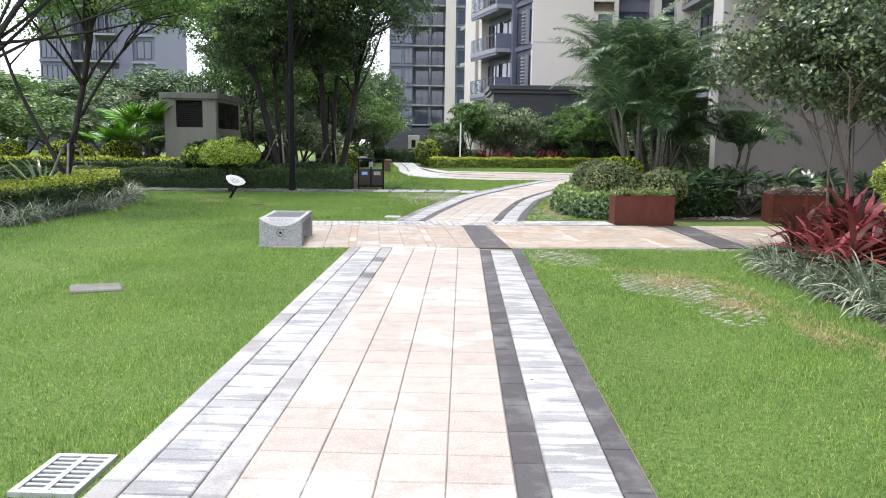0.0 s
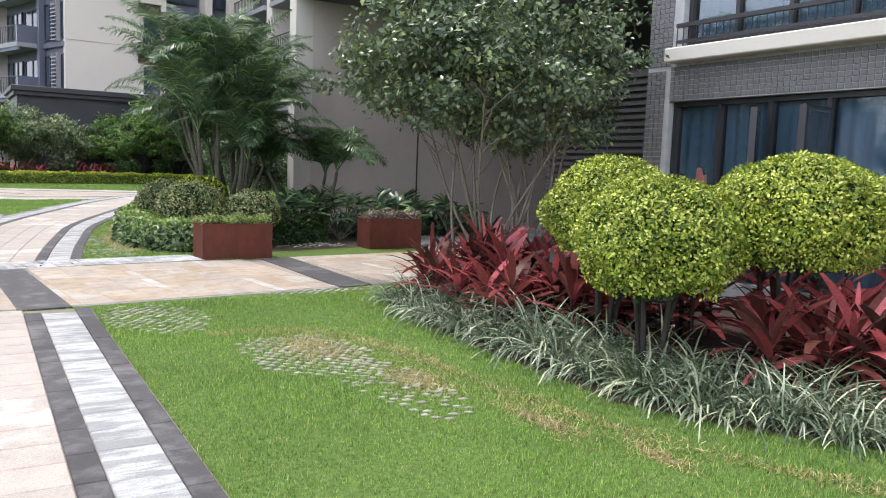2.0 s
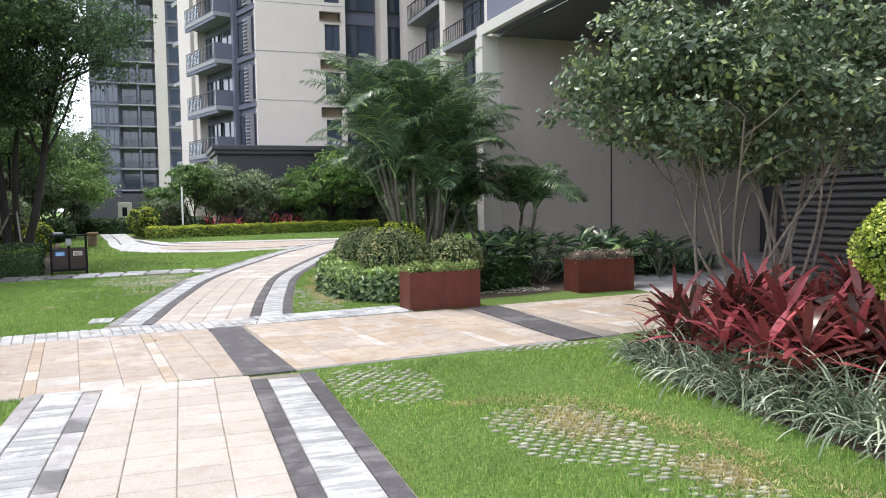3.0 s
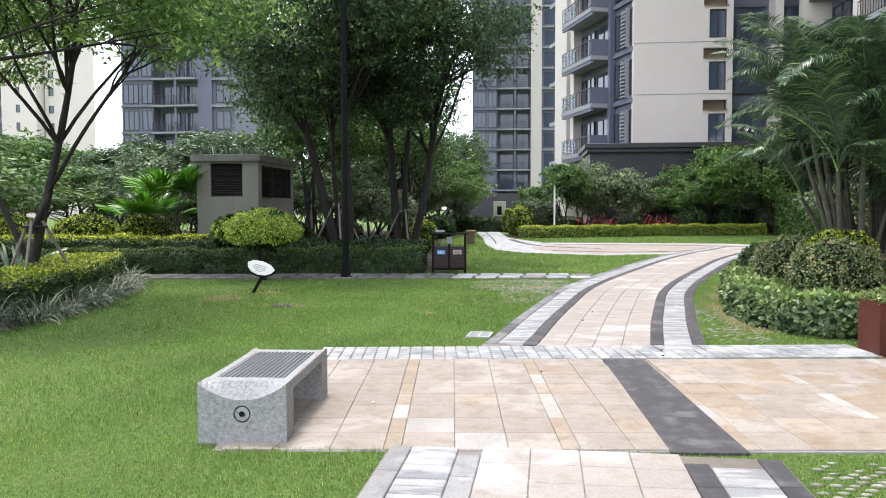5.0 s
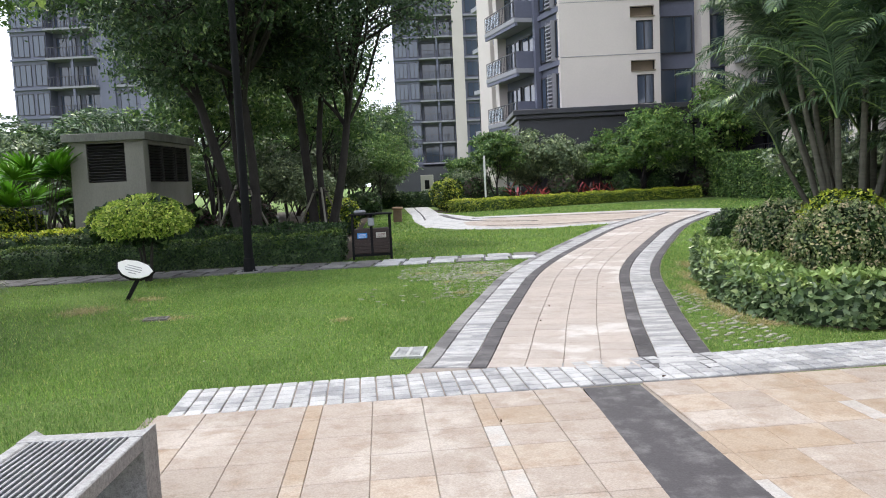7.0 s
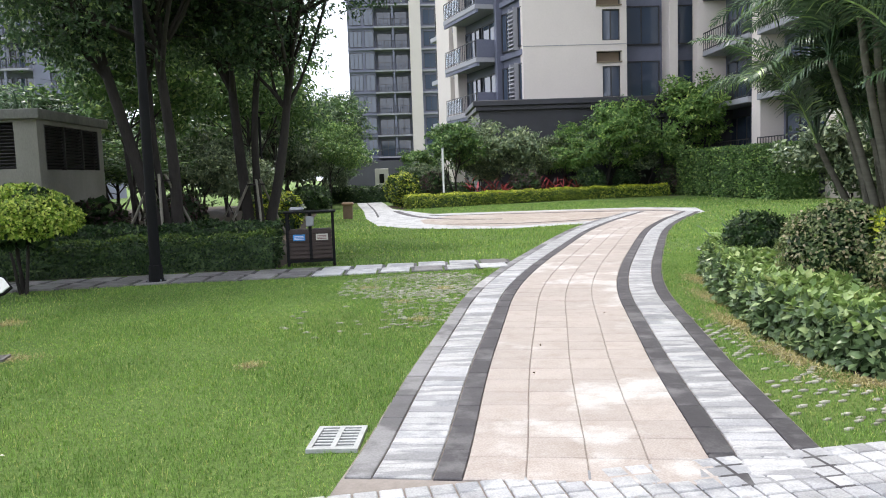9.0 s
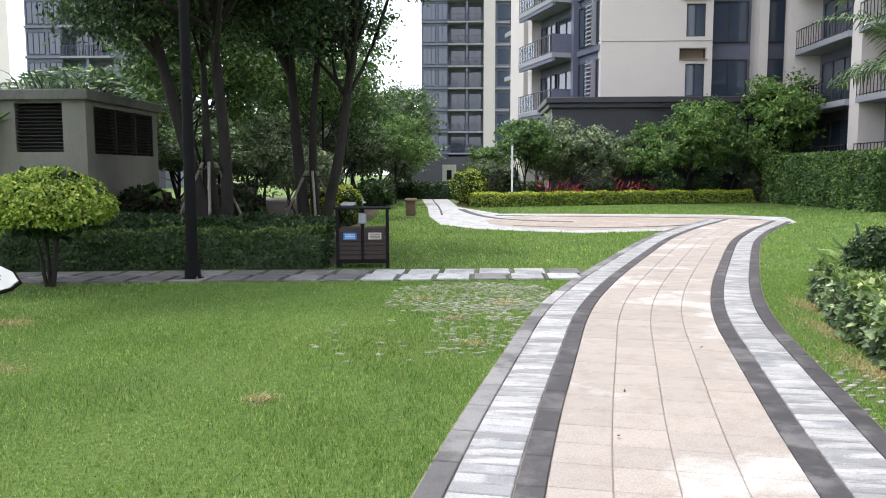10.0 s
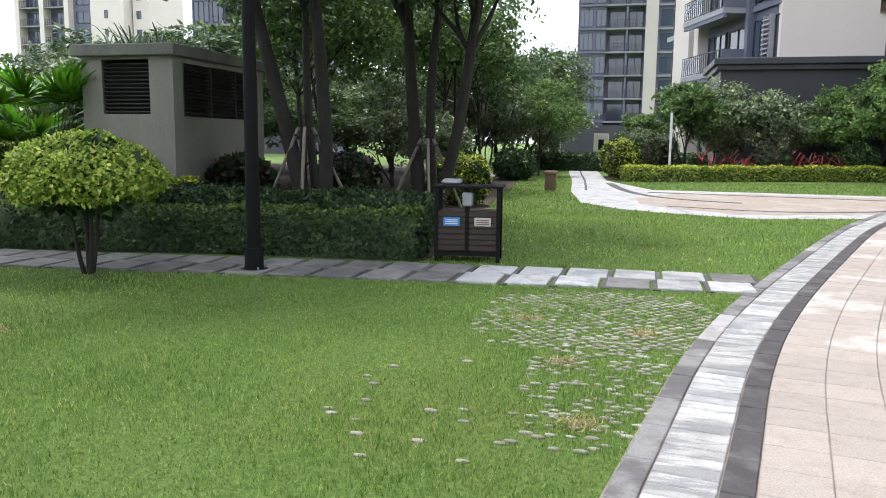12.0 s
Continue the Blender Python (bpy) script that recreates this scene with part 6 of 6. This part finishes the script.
def frond(r, start, azim, rise, length, bend, leaflets=58, leaf_len=0.50):
    """One feather palm leaf: a bending midrib and two ranks of leaflets that hang a little."""
    n = 14
    p, pts, tang = np.array(start, float), [], []
    for i in range(n):
        a = rise - bend * (i / (n - 1)) ** 1.3
        d = np.array([math.cos(azim) * math.cos(a), math.sin(azim) * math.cos(a), math.sin(a)])
        pts.append(p.copy())
        tang.append(d)
        p = p + d * length / (n - 1)
    pts, tang = np.array(pts), np.array(tang)
    rib = tube(pts, np.linspace(0.016, 0.004, n), 4)
    t = np.linspace(0.16, 0.99, leaflets)
    at = np.stack([np.interp(t, np.linspace(0, 1, n), pts[:, k]) for k in range(3)], 1)
    tg = np.stack([np.interp(t, np.linspace(0, 1, n), tang[:, k]) for k in range(3)], 1)
    side = unit(np.cross(tg, np.array([0, 0, 1.0])))
    up = np.cross(side, tg)
    out = [rib]
    ln = leaf_len * np.sin(np.pi * np.clip(t * 0.85 + 0.13, 0, 1)) ** 0.7 * r.uniform(0.85, 1.1, leaflets)
    for s in (-1, 1):
        d0 = unit(side * s * 0.9 + tg * 0.55 + up * r.normal(0.30, 0.12, (leaflets, 1)))
        d1 = unit(d0 + np.array([0, 0, -0.45]))
        d2 = unit(d1 + np.array([0, 0, -0.8]))
        w = np.full((leaflets, 1), 0.0105)
        wv = unit(np.cross(d0, up + 0.01))
        p0 = at
        p1 = p0 + d0 * (ln * 0.4)[:, None]
        p2 = p1 + d1 * (ln * 0.35)[:, None]
        p3 = p2 + d2 * (ln * 0.3)[:, None]
        v = np.stack([p0 - wv * w * 0.4, p0 + wv * w * 0.4, p1 - wv * w, p1 + wv * w, p2 - wv * w * 0.8, p2 + wv * w * 0.8, p3 - wv * 0.002, p3 + wv * 0.002], 1).reshape(-1, 3)
        k = np.arange(leaflets)[:, None] * 8
        f = np.concatenate([k + [0, 1, 3, 2], k + [2, 3, 5, 4], k + [4, 5, 7, 6]], 1).reshape(-1, 4)
        out.append((v, f))
    return joined(*out)


def palm_clump(x, y, stems, label, seed, tall=(2.0, 3.4), reach=1.9):
    r = np.random.default_rng(seed)
    b = thing("palm_clump", label, "palm", (x, y, 0))
    for k in range(stems):
        a = r.uniform(0, 6.28)
        foot = (0.55 * math.cos(a) * r.uniform(0.2, 1), 0.55 * math.sin(a) * r.uniform(0.2, 1), 0)
        h = r.uniform(*tall)
        top = (foot[0] + 0.9 * math.cos(a) * r.uniform(0.2, 1), foot[1] + 0.9 * math.sin(a) * r.uniform(0.2, 1), h)
        c = curve(foot, top, r, 0.05, 8)
        part("stem", np_mesh("stem", *tube(c, np.linspace(0.055, 0.035, 8), 8), True), PALMBARK, b)
        m = r.integers(8, 12)
        for i in range(m):
            fr = frond(r, c[-1], a * 0.3 + i * 6.28 / m + r.normal(0, 0.3), r.uniform(1.05, 1.55), reach * r.uniform(0.75, 1.15), r.uniform(0.9, 2.4))
            part("frond", np_mesh("frond", *fr), PALMLEAF, b)
    return b


palm_clump(4.85, 19.2, 14, "clump of feathery palms with slender ringed stems", 31, (1.5, 3.1), 2.1)
palm_clump(5.8, 20.6, 11, "clump of feathery palms near the passage", 32, (1.6, 3.3), 2.1)
palm_clump(6.7, 18.6, 3, "young palms before the cream passage wall", 33, (1.2, 2.0), 1.5)
palm_clump(-13.0, 30.5, 4, "feathery palms behind the hedge", 34, (1.0, 1.8), 1.8)


def fan_palm(x, y, z, label, n, length, seed, mat=FANLEAF, rays=16, group="", low=0.3):
    """A low palm with pleated fan leaves."""
    r = np.random.default_rng(seed)
    b = thing("fan_palm", label, "palm", (x, y, 0), 0, group)
    for k in range(n):
        a, rise = r.uniform(0, 6.28), r.uniform(low, 1.4)
        c = curve((0, 0, 0), (z * 0.75 * math.cos(a) * math.cos(rise), z * 0.75 * math.sin(a) * math.cos(rise), z * (0.35 + 0.65 * math.sin(rise))), r, 0.03, 6, 0.0)
        part("stalk", np_mesh("stalk", *tube(c, np.linspace(0.014, 0.008, 6), 5)), PALMBARK, b)
        az = a + np.linspace(-1.9, 1.9, rays)
        at = np.tile(c[-1], (rays, 1))
        fan = (blades(r, at, az, length * (1 - 0.25 * np.abs(np.linspace(-1, 1, rays))), 0.075, rise * 0.75 * np.cos(np.linspace(-1.5, 1.5, rays)) + 0.05, 0.55, 3, 0.03, 0.3, 0.2))
        part("fan", np_mesh("fan", *fan), mat, b)


fan_palm(-10.75, 27.3, 2.3, "bright green fan palm beside the shed", 18, 0.9, 41, rays=20, low=1.0)
fan_palm(-11.5, 27.6, 1.7, "bright green young fan palm beside the shed", 10, 0.8, 42, rays=20, low=0.7)
for i, (x, y) in enumerate(((6.3, 17.6), (6.9, 17.3), (7.3, 18.2), (7.5, 17.0), (6.4, 18.6), (7.4, 19.2), (5.4, 17.4), (8.6, 17.6), (8.9, 18.6), (9.6, 17.2), (8.0, 16.6))):
    fan_palm(x, y, 0.85, "low dark-green fan palm before the passage", 9, 0.42, 50 + i, PALMLEAF, 9, "low fan palms")
for i, (x, y) in enumerate(((-10.6, 16.6), (-11.4, 18.4), (-10.9, 20.6), (-12.4, 21.4), (-12.6, 16.2))):
    border("strap_plant", [(x, y)], PALMLEAF, "dark strap-leaved plant behind the hedge", "plant", "strap-leaved plants", [tuft(np.random.default_rng(70 + i), 70, 1.25, 0.055, (0.5, 1.4), (0.6, 1.7), 5, 0.15)], scale=(0.9, 1.2), seed=70 + i)
spots = [(x, y) for x in np.arange(7.9, 11.5, 0.7) for y in (18.2, 19.6)] + [(5.4, 22.3), (6.2, 23.0), (5.0, 23.5)]
border("shade_plant", spots, PALMLEAF, "leafy dark-green shade plant", "plant", "shade plants", [tuft(np.random.default_rng(90), 60, 0.7, 0.06, (0.5, 1.4), (0.6, 1.8), 4, 0.15)], seed=91)


# litter on the walk
for x, y, s, w in ((-1.75, 12.1, 0.055, 1), (-0.35, 13.4, 0.03, 0), (0.95, 14.35, 0.05, 0), (0.3, 16.9, 0.035, 0), (0.5, 17.8, 0.03, 0), (0.55, 4.6, 0.04, 0), (-2.6, 9.4, 0.05, 1), (1.4, 19.2, 0.035, 0), (-3.0, 15.6, 0.04, 1)):
    v, f = leaves(np.random.default_rng(int(s * 999)), np.zeros((1, 3)), np.array([[0.3, 0.2, 1.0]]), s * 1.05, 0.6, 0.2, 0.05, 0.4)
    tagged(part("fallen_leaf", np_mesh("fallen_leaf", v, f), plain("dry_leaf_pale", (0.55, 0.52, 0.45), 0.7) if w else plain("dry_leaf_brown", (0.12, 0.08, 0.05), 0.8), None, "", pose(x, y, 0.024, 0, 0, x * 400)), "curled dry leaf lying on the paving", "leaf", "fallen leaves")


# ---- grass and paver stones ----
def inside(pts, poly):
    x, y = pts[:, 0], pts[:, 1]
    hit = np.zeros(len(pts), bool)
    n = len(poly)
    for i in range(n):
        (x0, y0), (x1, y1) = poly[i], poly[(i + 1) % n]
        cond = (y0 > y) != (y1 > y)
        hit ^= cond & (x < (x1 - x0) * (y - y0) / (y1 - y0 + 1e-12) + x0)
    return hit


def near_line(pts, line, half, square=True):
    p = np.array(line, float)
    best = np.full(len(pts), 1e9)
    for a, b in zip(p[:-1], p[1:]):
        d = b - a
        raw = ((pts - a) @ d) / (d @ d)
        t = np.clip(raw, 0, 1)
        far = np.linalg.norm(pts - (a + t[:, None] * d), axis=1)
        if len(p) == 2:
            far = np.where((raw < 0) | (raw > 1), 1e9, far)
        best = np.minimum(best, far)
    return best < half


BARE = [(2.55, 8.45, 0.3, 0.45), (2.85, 7.2, 0.2, 0.4), (3.1, 6.0, 0.12, 0.4), (3.3, 5.2, 0.08, 0.25), (-0.75, 20.6, 0.1, 0.1), (-0.2, 21.6, 0.13, 0.12), (-2.0, 17.6, 0.10, 0.10), (-0.55, 19.4, 0.11, 0.1), (-4.45, 18.3, 0.30, 0.16), (-1.2, 21.9, 0.16, 0.09), (2.42, 17.2, 0.13, 0.6), (2.56, 18.5, 0.14, 0.7), (2.9, 19.9, 0.14, 0.7), (3.3, 21.3, 0.14, 0.6), (2.6, 16.35, 0.22, 0.2), (-5.9, 19.2, 0.3, 0.35), (-0.35, 18.2, 0.1, 0.07), (-5.35, 20.15, 0.2, 0.2)]


def free_of_paving(p):
    ok = ~near_line(p, STRAIGHT, D3) & ~near_line(p, CURVED, D3) & ~inside(p, [(-2.75, 10.86), (4.2, 11.49), (10.4, 12.08), (10.4, 15.15), (-2.75, 13.9)]) & ~near_line(p, SETTS, 0.37) & ~inside(p, PLAZA)
    ok &= ~near_line(p, STEPS, 0.6)
    for poly in (BED_R, BED_L, BED_B, BED_M, BED_F):
        ok &= ~inside(p, poly)
    ok &= ~((np.abs(p[:, 0] + 2.44) < 0.31) & (np.abs(p[:, 1] - 11.05) < 0.1))
    for x, y, w, l in ((-1.80, 3.1, 0.16, 0.22), (-1.08, 15.65, 0.16, 0.21), (-4.5, 18.27, 0.2, 0.15), (-3.62, 7.6, 0.25, 0.2)):
        ok &= ~((np.abs(p[:, 0] - x) < w) & (np.abs(p[:, 1] - y) < l))
    return ok


def lawn(name, x0, x1, y0, y1, density, height, width, label, seed):
    r = np.random.default_rng(seed)
    n = int((x1 - x0) * (y1 - y0) * density)
    p = np.stack([r.uniform(x0, x1, n), r.uniform(y0, y1, n)], 1)
    p = p[free_of_paving(p)]
    keep = np.ones(len(p), bool)
    for bx, by, rx, ry in BARE:
        q = ((p[:, 0] - bx) / rx) ** 2 + ((p[:, 1] - by) / ry) ** 2
        keep &= ~((q < 1.2) & (r.uniform(0, 1, len(p)) < 0.7 * np.clip(1.3 - q * 0.7, 0, 1)))
    p = p[keep]
    n = len(p)
    a = r.uniform(0, 6.28, n)
    patch = 0.75 + 0.35 * np.sin(p[:, 0] * 2.1 + 3 * np.sin(p[:, 1] * 0.7)) * np.sin(p[:, 1] * 1.7 + 2 * np.sin(p[:, 0] * 0.9))
    tuft_h = 0.5 + 0.5 * np.sin(p[:, 0] * 31 + 2.5 * np.sin(p[:, 1] * 13)) * np.sin(p[:, 1] * 27 + 2.5 * np.sin(p[:, 0] * 11))
    h = height * r.uniform(0.45, 1.3, n) * patch * (0.55 + 0.95 * tuft_h)
    lean = r.uniform(0.1, 0.9, n)
    base = np.concatenate([p, np.zeros((n, 1))], 1)
    s = np.stack([-np.sin(a), np.cos(a), np.zeros(n)], 1) * (width * r.uniform(0.6, 1.2, n) / 2)[:, None]
    tip = base + np.stack([np.cos(a) * h * lean, np.sin(a) * h * lean, h], 1)
    v = np.stack([base - s, base + s, tip], 1).reshape(-1, 3)
    f = np.arange(3 * n).reshape(-1, 3)
    tagged(part(name, np_mesh(name, v, f), GRASS), label, "grass", kind="stuff")


lawn("grass", -4.2, 4.6, 2.2, 11.1, 5600, 0.033, 0.0050, "short mown grass along the path", 1)
lawn("grass", -5.0, 4.6, 14.5, 24.8, 4400, 0.034, 0.0058, "short mown grass along the curving path", 2)
lawn("grass", -10.5, -4.2, 3.0, 14.6, 1500, 0.038, 0.008, "short mown grass by the hedge", 3)
lawn("grass", -4.2, -2.0, 11.1, 14.5, 3400, 0.034, 0.0058, "short mown grass beside the bench", 7)
lawn("grass", -9.5, -5.0, 14.6, 24.0, 1300, 0.038, 0.009, "short mown grass in the shade", 4)
lawn("grass", -3.2, 9.5, 24.8, 33.0, 500, 0.05, 0.016, "mown grass beyond the slabs", 5)
lawn("grass", -6.0, 16.0, 33.0, 48.0, 160, 0.055, 0.03, "mown grass far off", 6)


def pavers(name, cells, label, seed):
    """Lens-shaped concrete studs of a grass paver, standing in rows through the turf."""
    r = np.random.default_rng(seed)
    v0, f0 = [], []
    bm = bmesh.new()
    bmesh.ops.create_icosphere(bm, subdivisions=1, radius=1.0)
    src = np.array([v.co[:] for v in bm.verts])
    fsrc = np.array([[v.index for v in f.verts] for f in bm.faces])
    bm.free()
    pieces = []
    for x0, x1, y0, y1, fade, turn in cells:
        for i, y in enumerate(np.arange(y0, y1, 0.066)):
            for x in np.arange(x0, x1, 0.118):
                if r.random() > fade:
                    continue
                xx, yy = x + 0.059 * (i % 2) + r.normal(0, 0.008), y + r.normal(0, 0.008)
                u, w = (xx - (x0 + x1) / 2) / (x1 - x0) * 2, (yy - (y0 + y1) / 2) / (y1 - y0) * 2
                if u * u + w * w > 1.15 + r.normal(0, 0.15):
                    continue
                s = src * np.array([0.046, 0.021, 0.013]) * r.uniform(0.8, 1.15)
                s = s @ np.array([[math.cos(turn), math.sin(turn), 0], [-math.sin(turn), math.cos(turn), 0], [0, 0, 1]])
                pieces.append((s + np.array([xx, yy, 0.004]), fsrc))
    tagged(part(name, np_mesh(name, *joined(*pieces)), PEBBLE), label, "grass pavers", kind="stuff")


pavers("grass_pavers", [(1.95, 2.9, 7.55, 9.0, 0.97, -0.35), (2.35, 2.95, 6.3, 8.0, 0.75, -0.35)], "worn patch of pale grass paver studs", 1)
pavers("grass_pavers", [(1.18, 2.1, 9.5, 11.0, 0.85, 0.0)], "grass paver studs showing through turf by the walk", 2)
pavers("grass_pavers", [(-1.6, 0.6, 20.9, 23.3, 0.85, 0.0), (-1.0, 0.0, 19.0, 21.4, 0.5, 0.0), (-2.0, -0.6, 18.6, 20.6, 0.05, 0.0)], "grass paver studs showing in the lawn", 3)
pavers("grass_pavers", [(1.75, 2.5, 15.35, 16.5, 0.5, 0.3), (1.95, 2.5, 16.4, 18.9, 0.45, 0.3)], "grass paver studs along the low hedge", 4)
pavers("grass_pavers", [(3.1, 4.4, 11.08, 11.36, 0.95, 0.0), (4.9, 6.6, 16.1, 17.0, 0.5, 0.0)], "grass paver studs at the edge of the walk", 5)


def straw(seed):
    r = np.random.default_rng(seed)
    bm = bmesh.new()
    for bx, by, rx, ry in BARE:
        n = 22
        ring = []
        for i in range(n):
            a = i * 6.28 / n
            k = 1 + 0.25 * math.sin(a * 3 + bx * 9) + r.normal(0, 0.08)
            ring.append(bm.verts.new((bx + rx * k * math.cos(a) * 0.55, by + ry * k * 0.55 * math.sin(a), 0.004)))
        c = bm.verts.new((bx, by, 0.009))
        for i in range(n):
            bm.faces.new((ring[i], ring[(i + 1) % n], c))
    tagged(part("bare_patches", bm, STRAW), "dry straw-coloured bare patches in the turf", "soil", kind="structure")


straw(3)


def dry_grass(seed):
    """Straw-coloured blades round the bare patches and along the turf's worn seam."""
    r = np.random.default_rng(seed)
    pts = []
    for bx, by, rx, ry in BARE:
        n = int(rx * ry * 3.1 * 5500) + 60
        q = r.normal(0, 0.62, (n, 2))
        pts.append(np.array([bx, by]) + q * np.array([rx, ry]))
    at, total = along(smooth_line([(1.9, 9.3), (2.3, 9.25), (3.0, 9.0), (3.2, 8.0), (3.25, 6.8), (3.45, 5.4), (4.0, 4.2), (5.2, 2.9)]))
    d = r.uniform(0, total, 5200)
    seam = np.array([at(k)[0] for k in d]) + r.normal(0, 0.055, (5200, 2)) * (0.6 + 0.8 * np.abs(np.sin(d * 2.3)))[:, None]
    pts.append(seam[r.uniform(0, 1, 5200) < 0.35 + 0.65 * np.abs(np.sin(d * 1.7 + 1))])
    p = np.concatenate(pts)
    p = p[free_of_paving(p)]
    n = len(p)
    base = np.concatenate([p, np.full((n, 1), 0.004)], 1)
    v, f = blades(r, base, r.uniform(0, 6.28, n), r.uniform(0.025, 0.055, n), 0.006, r.uniform(0.2, 1.1, n), r.uniform(0.0, 0.9, n), 2)
    tagged(part("dry_grass", np_mesh("dry_grass", v, f), STRAWBLADE), "dry straw-coloured grass in worn turf", "grass", kind="stuff")


dry_grass(9)


# ---- the paving pieces ----
def lay_all():
    count = {}
    rest = {}
    for parent, name, mesh, x, y, z, turn, tilt in sorted(PIECES, key=lambda p: math.hypot(p[3], p[4] - 10.0)):
        key = (parent.name, name)
        count[key] = count.get(key, 0) + 1
        if count[key] <= 300:
            o = bpy.data.objects.new(name, mesh)
            scene.collection.objects.link(o)
            o.parent = parent
            o.matrix_basis = Matrix.LocRotScale((x, y, z), Euler((tilt, 0, turn)), None)
        else:
            rest.setdefault((parent.name, name, mesh.materials[0].name), []).append((mesh, x, y, z, turn))
    for (pname, name, mname), items in rest.items():
        vs, fs, k = [], [], 0
        for mesh, x, y, z, turn in items:
            s = np.array([v.co[:] for v in mesh.vertices])
            c, sn = math.cos(turn), math.sin(turn)
            vs.append(s @ np.array([[c, sn, 0], [-sn, c, 0], [0, 0, 1]]) + np.array([x, y, z]))
            fs += [tuple(i + k for i in p.vertices) for p in mesh.polygons]
            k += len(s)
        me = bpy.data.meshes.new(name + "_rest")
        me.from_pydata(np.concatenate(vs).tolist(), [], fs)
        me.materials.append(bpy.data.materials[mname])
        tagged(part(name + "_rest", me, None, bpy.data.objects[pname]), kind="stuff")


lay_all()
